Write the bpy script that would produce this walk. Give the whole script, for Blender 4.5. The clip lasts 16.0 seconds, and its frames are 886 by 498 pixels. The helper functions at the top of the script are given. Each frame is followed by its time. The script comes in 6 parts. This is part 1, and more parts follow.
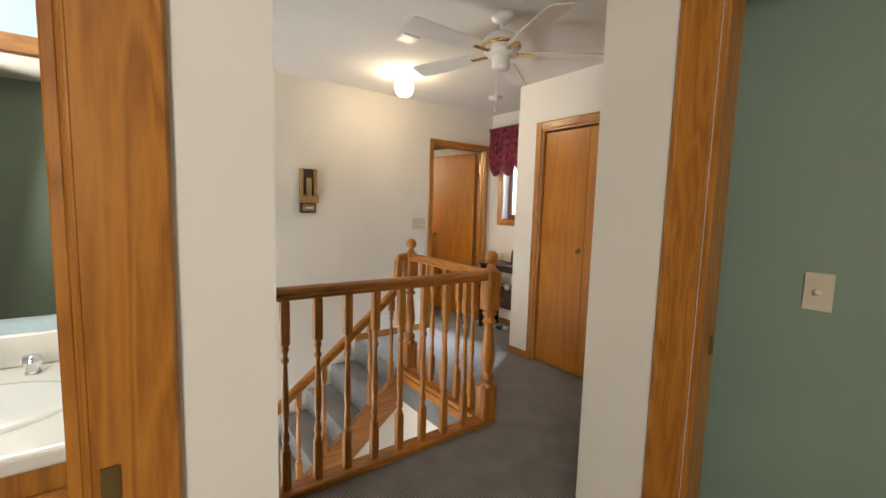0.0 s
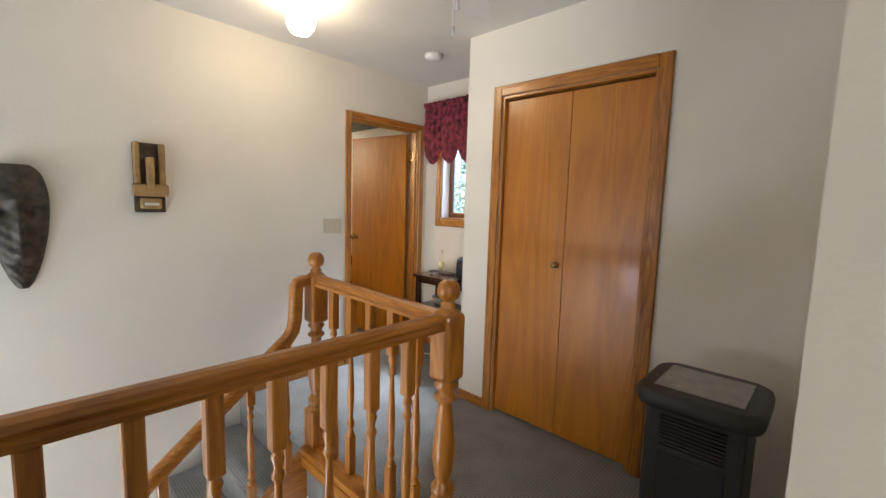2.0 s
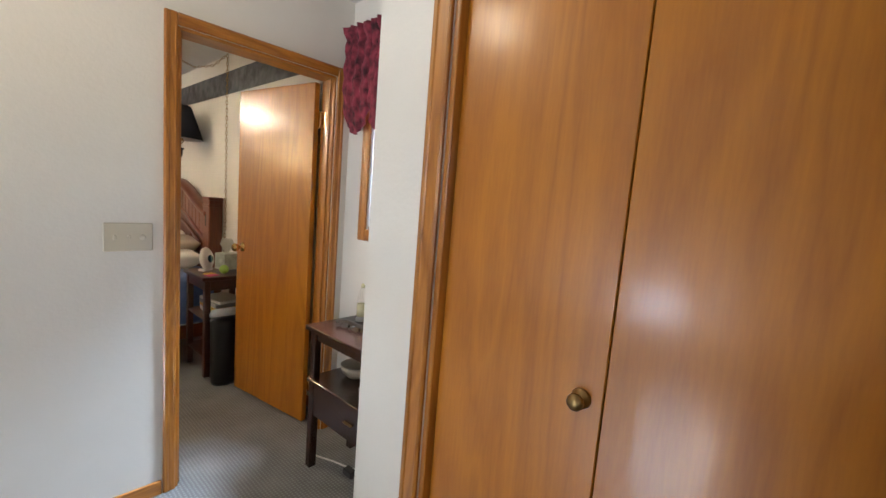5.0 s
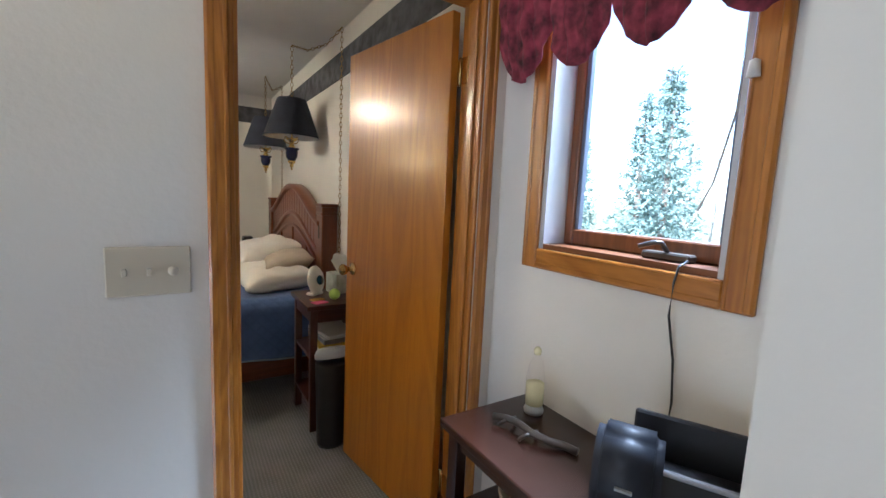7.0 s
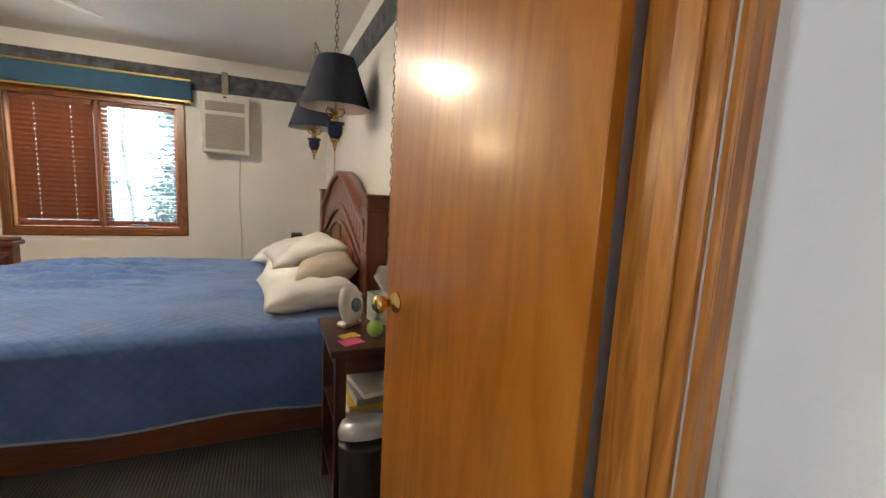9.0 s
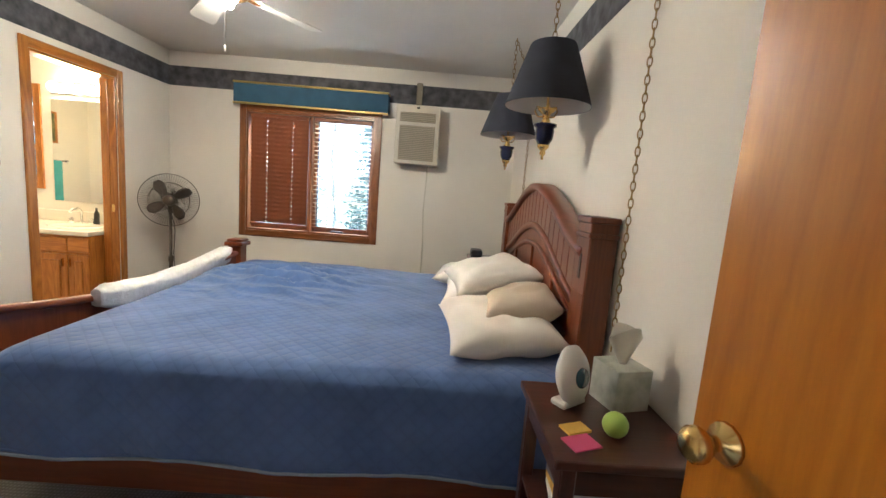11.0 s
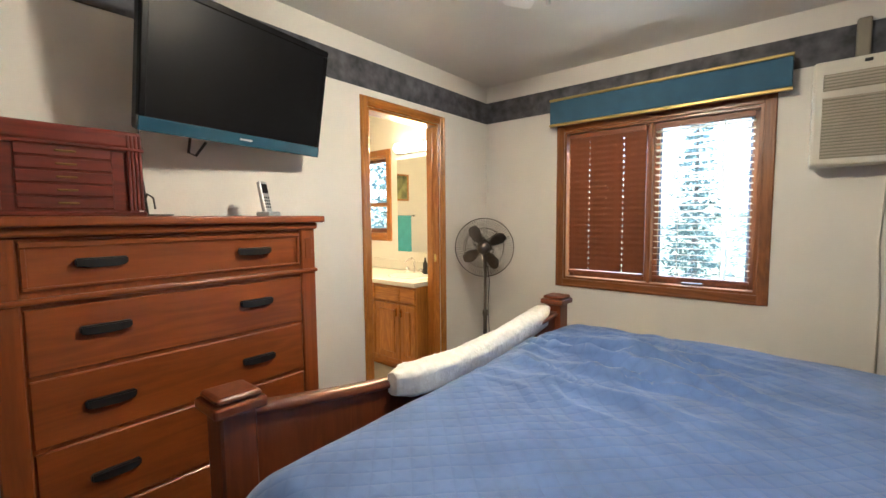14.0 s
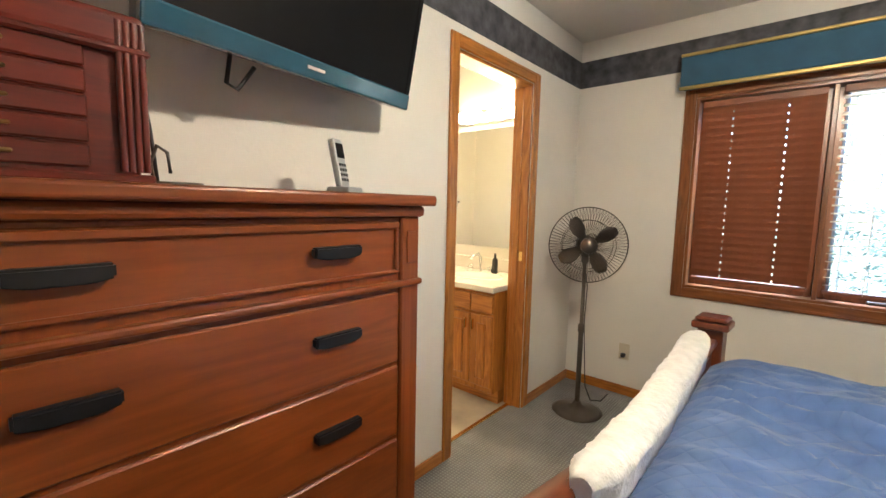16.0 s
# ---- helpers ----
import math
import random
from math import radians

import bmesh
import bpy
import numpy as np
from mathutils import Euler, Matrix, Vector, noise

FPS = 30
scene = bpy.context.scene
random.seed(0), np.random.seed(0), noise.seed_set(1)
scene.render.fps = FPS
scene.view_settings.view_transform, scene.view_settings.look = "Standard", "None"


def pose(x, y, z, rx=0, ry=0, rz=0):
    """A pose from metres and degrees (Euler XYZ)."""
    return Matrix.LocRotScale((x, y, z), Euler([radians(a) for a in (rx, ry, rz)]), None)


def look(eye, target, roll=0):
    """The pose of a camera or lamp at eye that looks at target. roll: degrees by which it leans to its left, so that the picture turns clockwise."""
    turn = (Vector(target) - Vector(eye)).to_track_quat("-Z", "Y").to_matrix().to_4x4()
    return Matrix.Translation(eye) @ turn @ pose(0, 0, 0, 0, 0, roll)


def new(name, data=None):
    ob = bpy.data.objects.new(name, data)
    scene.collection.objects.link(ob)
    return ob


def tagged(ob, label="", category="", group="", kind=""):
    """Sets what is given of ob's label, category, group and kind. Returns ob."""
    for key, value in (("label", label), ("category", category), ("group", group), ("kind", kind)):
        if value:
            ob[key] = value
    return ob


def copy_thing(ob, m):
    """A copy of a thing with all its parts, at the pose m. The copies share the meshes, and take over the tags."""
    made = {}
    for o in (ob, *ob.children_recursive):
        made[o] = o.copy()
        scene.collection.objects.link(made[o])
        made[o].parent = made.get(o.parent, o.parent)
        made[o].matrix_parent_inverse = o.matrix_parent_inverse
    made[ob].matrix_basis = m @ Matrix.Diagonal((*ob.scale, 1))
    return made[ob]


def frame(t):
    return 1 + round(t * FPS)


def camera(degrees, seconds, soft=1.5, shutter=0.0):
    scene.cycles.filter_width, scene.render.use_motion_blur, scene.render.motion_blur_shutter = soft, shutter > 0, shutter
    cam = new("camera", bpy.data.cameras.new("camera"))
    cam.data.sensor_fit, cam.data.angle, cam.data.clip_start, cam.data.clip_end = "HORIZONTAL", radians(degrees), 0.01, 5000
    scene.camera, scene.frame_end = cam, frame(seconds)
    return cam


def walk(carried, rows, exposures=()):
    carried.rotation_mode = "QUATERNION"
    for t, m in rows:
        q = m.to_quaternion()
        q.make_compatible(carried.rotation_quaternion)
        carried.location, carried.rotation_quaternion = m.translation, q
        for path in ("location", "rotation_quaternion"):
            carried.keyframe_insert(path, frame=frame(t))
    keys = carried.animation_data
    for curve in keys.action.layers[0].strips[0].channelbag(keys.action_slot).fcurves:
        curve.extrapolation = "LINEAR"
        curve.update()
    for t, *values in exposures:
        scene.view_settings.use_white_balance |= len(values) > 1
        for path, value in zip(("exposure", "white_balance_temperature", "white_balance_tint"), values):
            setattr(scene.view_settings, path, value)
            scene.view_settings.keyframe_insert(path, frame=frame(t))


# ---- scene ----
cam = camera(93.7, 16.0)
PATH = [
    (0, (1.091, 1.073, 1.351), (2.273, 2.674, 1.15), 1.6),
    (0.5, (1.247, 1.311, 1.351), (2.426, 2.908, 1.11), 2.5),
    (1, (1.363, 1.565, 1.364), (2.648, 3.079, 1.13), 0.9),
    (1.5, (1.519, 1.756, 1.35), (2.893, 3.189, 1.112), 0.9),
    (2, (1.743, 1.936, 1.36), (3.191, 3.299, 1.146), 1.7),
    (2.5, (1.958, 2.139, 1.365), (3.597, 3.26, 1.123), 1.4),
    (3, (2.145, 2.26, 1.351), (3.958, 3.062, 1.086), 1.2),
    (3.2, (2.234, 2.285, 1.354), (4.064, 3.057, 1.112), 1.8),
    (5.3, (3.201, 2.934, 1.407), (4.558, 4.386, 1.183), 4.1),
    (5.5, (3.231, 3.041, 1.396), (4.498, 4.572, 1.172), 3.4),
    (6, (3.312, 3.288, 1.403), (4.476, 4.895, 1.15), 1.5),
    (6.5, (3.47, 3.494, 1.383), (4.564, 5.154, 1.169), 2.2),
    (7, (3.587, 3.671, 1.361), (4.65, 5.349, 1.12), 2.7),
    (7.5, (3.655, 3.931, 1.364), (4.884, 5.492, 1.135), 2.0),
    (8, (3.728, 4.109, 1.333), (4.957, 5.666, 1.083), 2.1),
    (8.5, (3.889, 4.303, 1.335), (4.879, 6.025, 1.099), 2.8),
    (9, (3.953, 4.481, 1.321), (4.729, 6.304, 1.047), 3.1),
    (9.5, (3.962, 4.686, 1.324), (4.524, 6.581, 1.015), 2.4),
    (9.7, (3.959, 4.736, 1.32), (4.42, 6.656, 1.006), 2.5),
    (11.8, (3.765, 5.311, 1.341), (3.527, 7.282, 1.104), 2.7),
    (12, (3.753, 5.404, 1.31), (3.419, 7.363, 1.085), 1.7),
    (12.5, (3.712, 5.63, 1.315), (3.108, 7.526, 1.118), 2.2),
    (13, (3.645, 5.766, 1.303), (2.781, 7.56, 1.112), 2.1),
    (13.5, (3.461, 5.893, 1.328), (2.393, 7.578, 1.175), 0.3),
    (14, (3.305, 6.006, 1.311), (2.032, 7.541, 1.161), -0.5),
    (14.5, (3.123, 6.151, 1.314), (1.65, 7.497, 1.169), 0.9),
    (15, (2.937, 6.2, 1.307), (1.382, 7.444, 1.118), 1.9),
    (15.5, (2.683, 6.185, 1.317), (1.209, 7.521, 1.113), 1.1),
    (16, (2.472, 6.236, 1.299), (1.171, 7.74, 1.089), 1.2),
]
EXPO = [(0.0, 2.8, 6800, 12), (1.5, 2.82, 6400, 11), (3.2, 2.95, 6000, 10), (5.5, 2.85, 5700, 10), (6.5, 2.5, 5400, 10), (7.5, 2.6, 5200, 10), (8.5, 2.75, 5250, 10), (9.5, 3.05, 5400, 10), (11.5, 3.02, 5150, 10), (16.0, 3.0, 5350, 10)]
walk(cam, [(t, look(eye, target, roll)) for t, eye, target, roll in PATH], EXPO)

# ---- light ----
world = bpy.data.worlds.new("sky")
scene.world = world
world.use_nodes = True
wn = world.node_tree
sky = wn.nodes.new("ShaderNodeTexSky")
sky.sky_type = "NISHITA"
sky.sun_disc = False
sky.sun_elevation = radians(40)
sky.sun_rotation = radians(236)
wn.nodes["Background"].inputs["Strength"].default_value = 0.15
wn.links.new(sky.outputs[0], wn.nodes["Background"].inputs[0])


def lamp(name, kind, loc, target, power, colour, size=0.1, size_y=0.0):
    data = bpy.data.lights.new(name, kind)
    data.energy, data.color = power, colour
    if kind == "AREA":
        data.shape, data.size, data.size_y = "RECTANGLE", size, size_y or size
    elif kind == "SUN":
        data.angle = radians(0.6)
    else:
        data.shadow_soft_size = size
    ob = new(name, data)
    ob.matrix_world = look(loc, target)
    return ob


lamp("sun", "SUN", (-9, -6, 8), (0, 0, 0), 5.0, (1, 0.95, 0.87))
lamp("hall_window_daylight", "AREA", (5.45, 4.34, 2.95), (4.2, 4.40, 1.0), 74, (0.80, 0.89, 1.0), 0.9, 0.7)
lamp("bedroom_window_daylight", "AREA", (2.6, 10.1, 2.75), (2.7, 8.7, 1.0), 125, (0.72, 0.86, 1.0), 1.3, 0.8)
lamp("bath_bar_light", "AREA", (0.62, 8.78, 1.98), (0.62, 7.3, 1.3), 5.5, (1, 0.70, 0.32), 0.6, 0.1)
# Fill light added over the first vanity; no lamp or skylight is there.
lamp("bath_fill", "AREA", (0.5, 2.3, 2.3), (0.5, 2.3, 0.0), 2, (0.85, 0.95, 1.0), 0.3, 0.3)
# Unseen fill light added to brighten the passage; no window stands behind it.
lamp("passage_fill", "AREA", (-0.2, -0.3, 1.7), (2.4, 1.6, 1.2), 6.5, (1.0, 0.93, 0.84), 0.8, 1.0)
lamp("stair_window_daylight", "AREA", (-1.3, 4.22, 0.2), (3.0, 4.3, 0.5), 4.5, (0.90, 0.95, 1.0), 0.5, 0.45)
# Broad fill added down the well to lift the stair wall, without a known source.
lamp("downstairs_fill", "AREA", (-0.6, 3.4, -1.5), (2.0, 4.8, 1.2), 13, (0.95, 0.97, 1.0), 1.6, 1.2)

# ---- materials ----
MATS = {}


def nodes_of(name):
    m = bpy.data.materials.new(name)
    m.use_nodes = True
    t = m.node_tree
    return m, t, t.nodes["Principled BSDF"]


def plain(name, col, rough=0.6, metal=0.0, scale=8.0, var=0.12, bump=0.1, fine=120.0, spec=0.5, coat=0.0, sheen=0.0):
    """A surface that varies at two scales, with fine relief."""
    if name in MATS:
        return MATS[name]
    m, t, b = nodes_of(name)
    tc = t.nodes.new("ShaderNodeTexCoord")
    n1 = t.nodes.new("ShaderNodeTexNoise")
    n1.inputs["Scale"].default_value = scale
    n1.inputs["Detail"].default_value = 4
    n2 = t.nodes.new("ShaderNodeTexNoise")
    n2.inputs["Scale"].default_value = fine
    for n in (n1, n2):
        t.links.new(tc.outputs["Object"], n.inputs["Vector"])
    r = t.nodes.new("ShaderNodeValToRGB")
    r.color_ramp.elements[0].position, r.color_ramp.elements[1].position = 0.3, 0.7
    r.color_ramp.elements[0].color = (*[c * (1 - var) for c in col], 1)
    r.color_ramp.elements[1].color = (*[min(1, c * (1 + var)) for c in col], 1)
    t.links.new(n1.outputs["Fac"], r.inputs["Fac"])
    t.links.new(r.outputs["Color"], b.inputs["Base Color"])
    b.inputs["Roughness"].default_value = rough
    b.inputs["Metallic"].default_value = metal
    b.inputs["Specular IOR Level"].default_value = spec
    b.inputs["Coat Weight"].default_value = coat
    b.inputs["Coat Roughness"].default_value = 0.15
    b.inputs["Sheen Weight"].default_value = sheen
    if bump:
        bp = t.nodes.new("ShaderNodeBump")
        bp.inputs["Strength"].default_value = bump
        bp.inputs["Distance"].default_value = 0.003
        t.links.new(n2.outputs["Fac"], bp.inputs["Height"])
        t.links.new(bp.outputs["Normal"], b.inputs["Normal"])
    MATS[name] = m
    return m


def wood(kind, axis="Z"):
    """Wood with the grain along an axis."""
    key = kind + "_" + axis
    if key in MATS:
        return MATS[key]
    light, dark, rough, coat, rings = {
        "oak": ((0.45, 0.178, 0.022), (0.26, 0.086, 0.008), 0.34, 0.35, 9),
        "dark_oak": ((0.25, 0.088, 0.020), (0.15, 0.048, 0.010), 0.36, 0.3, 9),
        "oak_door": ((0.49, 0.180, 0.007), (0.37, 0.122, 0.004), 0.36, 0.32, 4),
        "cherry": ((0.225, 0.055, 0.007), (0.155, 0.034, 0.004), 0.38, 0.25, 6),
        "mahogany": ((0.034, 0.011, 0.006), (0.018, 0.006, 0.003), 0.24, 0.15, 9),
        "bed_wood": ((0.17, 0.044, 0.013), (0.11, 0.026, 0.008), 0.34, 0.25, 8),
        "dark_cherry": ((0.060, 0.014, 0.007), (0.036, 0.008, 0.004), 0.30, 0.3, 8),
        "red_box": ((0.14, 0.015, 0.006), (0.062, 0.007, 0.003), 0.33, 0.35, 8),
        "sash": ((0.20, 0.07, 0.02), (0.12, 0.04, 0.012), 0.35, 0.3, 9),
    }[kind]
    m, t, b = nodes_of(key)
    tc = t.nodes.new("ShaderNodeTexCoord")
    oi = t.nodes.new("ShaderNodeObjectInfo")
    ofs = t.nodes.new("ShaderNodeVectorMath")
    ofs.operation = "MULTIPLY_ADD"
    ofs.inputs[1].default_value = (1, 1, 1)
    mp = t.nodes.new("ShaderNodeMapping")
    sc = {"X": (0.10, 1, 1), "Y": (1, 0.10, 1), "Z": (1, 1, 0.10)}[axis]
    mp.inputs["Scale"].default_value = sc
    comb = t.nodes.new("ShaderNodeCombineXYZ")
    mul = t.nodes.new("ShaderNodeMath")
    mul.operation = "MULTIPLY"
    mul.inputs[1].default_value = 7.0
    t.links.new(oi.outputs["Random"], mul.inputs[0])
    for k in range(3):
        t.links.new(mul.outputs[0], comb.inputs[k])
    t.links.new(tc.outputs["Object"], ofs.inputs[0])
    t.links.new(comb.outputs[0], ofs.inputs[2])
    t.links.new(ofs.outputs[0], mp.inputs["Vector"])
    wv = t.nodes.new("ShaderNodeTexNoise")
    wv.inputs["Scale"].default_value = rings
    wv.inputs["Detail"].default_value = 3
    wv.inputs["Distortion"].default_value = 0.8
    md = t.nodes.new("ShaderNodeMath")
    md.operation = "PINGPONG"
    md.inputs[1].default_value = 0.06
    fine = t.nodes.new("ShaderNodeTexNoise")
    fine.inputs["Scale"].default_value = 150
    fine.inputs["Detail"].default_value = 2
    t.links.new(mp.outputs[0], wv.inputs["Vector"])
    t.links.new(mp.outputs[0], fine.inputs["Vector"])
    t.links.new(wv.outputs["Fac"], md.inputs[0])
    mr = t.nodes.new("ShaderNodeMapRange")
    mr.inputs["From Max"].default_value = 0.06
    t.links.new(md.outputs[0], mr.inputs["Value"])
    mx = t.nodes.new("ShaderNodeMath")
    mx.operation = "MULTIPLY_ADD"
    mx.inputs[1].default_value = 0.45
    mx2 = t.nodes.new("ShaderNodeMath")
    mx2.operation = "MULTIPLY"
    mx2.inputs[1].default_value = 0.55
    t.links.new(fine.outputs["Fac"], mx2.inputs[0])
    t.links.new(mr.outputs[0], mx.inputs[0])
    t.links.new(mx2.outputs[0], mx.inputs[2])
    r = t.nodes.new("ShaderNodeValToRGB")
    r.color_ramp.elements[0].position, r.color_ramp.elements[1].position = 0.15, 0.75
    r.color_ramp.elements[0].color = (*dark, 1)
    r.color_ramp.elements[1].color = (*light, 1)
    t.links.new(mx.outputs[0], r.inputs["Fac"])
    t.links.new(r.outputs["Color"], b.inputs["Base Color"])
    b.inputs["Roughness"].default_value = rough
    b.inputs["Coat Weight"].default_value = coat
    b.inputs["Coat Roughness"].default_value = 0.18 if kind == "oak_door" else 0.22
    bp = t.nodes.new("ShaderNodeBump")
    bp.inputs["Strength"].default_value = 0.12
    bp.inputs["Distance"].default_value = 0.002
    t.links.new(mx.outputs[0], bp.inputs["Height"])
    if kind == "oak_door":
        mp2 = t.nodes.new("ShaderNodeMapping")
        mp2.inputs["Scale"].default_value = (1, 1, 0.35)
        ripple = t.nodes.new("ShaderNodeTexNoise")
        ripple.inputs["Scale"].default_value = 13
        ripple.inputs["Detail"].default_value = 2
        ripple.inputs["Distortion"].default_value = 0.6
        bp2 = t.nodes.new("ShaderNodeBump")
        bp2.inputs["Strength"].default_value = 0.16
        bp2.inputs["Distance"].default_value = 0.008
        t.links.new(ofs.outputs[0], mp2.inputs["Vector"])
        t.links.new(mp2.outputs[0], ripple.inputs["Vector"])
        t.links.new(ripple.outputs["Fac"], bp2.inputs["Height"])
        t.links.new(bp2.outputs["Normal"], bp.inputs["Normal"])
        t.links.new(bp2.outputs["Normal"], b.inputs["Coat Normal"])
    t.links.new(bp.outputs["Normal"], b.inputs["Normal"])
    MATS[key] = m
    return m


def ribbed(name, col, period, rough=0.95, depth=0.004, diamonds=False):
    """Looped carpet, or quilted cloth in diamonds."""
    if name in MATS:
        return MATS[name]
    m, t, b = nodes_of(name)
    tc = t.nodes.new("ShaderNodeTexCoord")
    sums = []
    for ang in ((45, -45) if diamonds else (0, 90)):
        mp = t.nodes.new("ShaderNodeMapping")
        mp.inputs["Rotation"].default_value = (0, 0, radians(ang))
        w = t.nodes.new("ShaderNodeTexWave")
        w.inputs["Scale"].default_value = 0.314 / period
        w.inputs["Distortion"].default_value = 0.6 if diamonds else 1.5
        w.inputs["Detail Scale"].default_value = 1.5
        t.links.new(tc.outputs["UV" if diamonds else "Object"], mp.inputs["Vector"])
        t.links.new(mp.outputs[0], w.inputs["Vector"])
        sums.append(w)
    mx = t.nodes.new("ShaderNodeMath")
    mx.operation = "MINIMUM" if diamonds else "MULTIPLY"
    t.links.new(sums[0].outputs["Fac"], mx.inputs[0])
    t.links.new(sums[1].outputs["Fac"], mx.inputs[1])
    pw = t.nodes.new("ShaderNodeMath")
    pw.operation = "POWER"
    pw.inputs[1].default_value = 0.35 if diamonds else 1.0
    t.links.new(mx.outputs[0], pw.inputs[0])
    n = t.nodes.new("ShaderNodeTexNoise")
    n.inputs["Scale"].default_value = 6
    n.inputs["Detail"].default_value = 6
    t.links.new(tc.outputs["Object"], n.inputs["Vector"])
    ad = t.nodes.new("ShaderNodeMath")
    ad.operation = "MULTIPLY_ADD"
    ad.inputs[1].default_value = 0.12 if diamonds else 0.65
    t.links.new(pw.outputs[0], ad.inputs[0])
    t.links.new(n.outputs["Fac"], ad.inputs[2])
    r = t.nodes.new("ShaderNodeValToRGB")
    r.color_ramp.elements[0].position, r.color_ramp.elements[1].position = 0.3, 1.0
    r.color_ramp.elements[0].color = (*[c * 0.72 for c in col], 1)
    r.color_ramp.elements[1].color = (*[c * 1.25 for c in col], 1)
    t.links.new(ad.outputs[0], r.inputs["Fac"])
    t.links.new(r.outputs["Color"], b.inputs["Base Color"])
    b.inputs["Roughness"].default_value = rough
    b.inputs["Sheen Weight"].default_value = 0.25
    b.inputs["Specular IOR Level"].default_value = 0.15
    bp = t.nodes.new("ShaderNodeBump")
    bp.inputs["Strength"].default_value = 0.5 if diamonds else 0.7
    bp.inputs["Distance"].default_value = depth
    t.links.new(pw.outputs[0], bp.inputs["Height"])
    t.links.new(bp.outputs["Normal"], b.inputs["Normal"])
    MATS[name] = m
    return m


def glow(name, col, strength):
    if name in MATS:
        return MATS[name]
    m, t, b = nodes_of(name)
    b.inputs["Base Color"].default_value = (*col, 1)
    b.inputs["Emission Color"].default_value = (*col, 1)
    b.inputs["Emission Strength"].default_value = strength
    MATS[name] = m
    return m


def glass_mat():
    if "pane_glass" in MATS:
        return MATS["pane_glass"]
    m, t, b = nodes_of("pane_glass")
    tr = t.nodes.new("ShaderNodeBsdfTransparent")
    gl = t.nodes.new("ShaderNodeBsdfGlossy")
    gl.inputs["Roughness"].default_value = 0.02
    lw = t.nodes.new("ShaderNodeLayerWeight")
    lw.inputs["Blend"].default_value = 0.2
    fr = t.nodes.new("ShaderNodeMath")
    fr.operation = "MULTIPLY_ADD"
    fr.inputs[1].default_value, fr.inputs[2].default_value = 0.25, 0.02
    t.links.new(lw.outputs["Facing"], fr.inputs[0])
    mx = t.nodes.new("ShaderNodeMixShader")
    t.links.new(fr.outputs[0], mx.inputs[0])
    t.links.new(tr.outputs[0], mx.inputs[1])
    t.links.new(gl.outputs[0], mx.inputs[2])
    t.links.new(mx.outputs[0], t.nodes["Material Output"].inputs["Surface"])
    MATS["pane_glass"] = m
    return m


WALL = plain("wall_paint", (0.74, 0.705, 0.64), 0.75, scale=2.5, var=0.03, bump=0.25, fine=70, spec=0.3)
CEIL = plain("ceiling_paint", (0.68, 0.655, 0.61), 0.9, scale=3, var=0.03, bump=0.5, fine=90, spec=0.2)
GREEN = plain("green_paint", (0.22, 0.29, 0.23), 0.7, scale=2.5, var=0.04, bump=0.2, fine=70, spec=0.3)
BLUEP = plain("pale_blue_paint", (0.5, 0.62, 0.66), 0.7, scale=2.5, var=0.03, bump=0.2, fine=70)
BAND = plain("border_paper", (0.075, 0.075, 0.085), 0.7, scale=14, var=0.55, bump=0.1)
CARPET = ribbed("grey_loop_carpet", (0.20, 0.20, 0.195), 0.016)
VINYL = plain("bath_vinyl", (0.42, 0.36, 0.26), 0.4, scale=5, var=0.2, bump=0.05)
QUILT = ribbed("blue_quilt", (0.112, 0.185, 0.41), 0.052, 0.75, 0.0035, True)
PILLOW = plain("white_cotton", (0.82, 0.77, 0.70), 0.85, scale=6, var=0.04, bump=0.3, fine=200, sheen=0.2)
BEIGE = plain("beige_stripe_cotton", (0.52, 0.44, 0.34), 0.85, scale=6, var=0.06, bump=0.3, fine=200)
DARKCLOTH = plain("dark_cotton", (0.09, 0.075, 0.07), 0.9, var=0.1, bump=0.3)
FLUFF = plain("white_fleece", (0.88, 0.86, 0.81), 0.95, scale=30, var=0.08, bump=1.0, fine=60, sheen=0.4)
BRASS = plain("brass", (0.72, 0.50, 0.18), 0.25, 1.0, var=0.08, bump=0.03)
DULLBRASS = plain("aged_brass", (0.30, 0.20, 0.08), 0.4, 1.0, var=0.15, bump=0.05)
CHROME = plain("chrome", (0.75, 0.75, 0.76), 0.15, 1.0, var=0.03, bump=0)
BLACKM = plain("black_metal", (0.025, 0.025, 0.027), 0.45, 0.6, var=0.2, bump=0.08)
BRONZE = plain("dark_bronze", (0.11, 0.095, 0.08), 0.35, 0.8, var=0.2, bump=0.05)
BLACKP = plain("black_plastic", (0.018, 0.018, 0.02), 0.4, var=0.15, bump=0.05)
GREYP = plain("grey_plastic", (0.22, 0.22, 0.22), 0.45, var=0.06, bump=0.05)
NAVYP = plain("navy_black_plastic", (0.010, 0.013, 0.021), 0.52, var=0.15, bump=0.04)
SILVER = plain("silver_plastic", (0.45, 0.46, 0.47), 0.3, 0.5, var=0.05, bump=0.02)
WHITEP = plain("white_plastic", (0.70, 0.69, 0.66), 0.4, var=0.03, bump=0.02)
ALMOND = plain("almond_plastic", (0.58, 0.52, 0.40), 0.4, var=0.03, bump=0.02)
WHITEM = plain("white_enamel", (0.70, 0.68, 0.64), 0.3, var=0.03, bump=0.02)
ACMAT = plain("aged_white_plastic", (0.58, 0.55, 0.47), 0.5, var=0.05, bump=0.04)
ACGRILL = plain("tan_grille", (0.27, 0.24, 0.18), 0.6, var=0.05, bump=0.05)
SCREEN = plain("tv_screen", (0.006, 0.006, 0.007), 0.38, var=0.1, bump=0, spec=0.08)
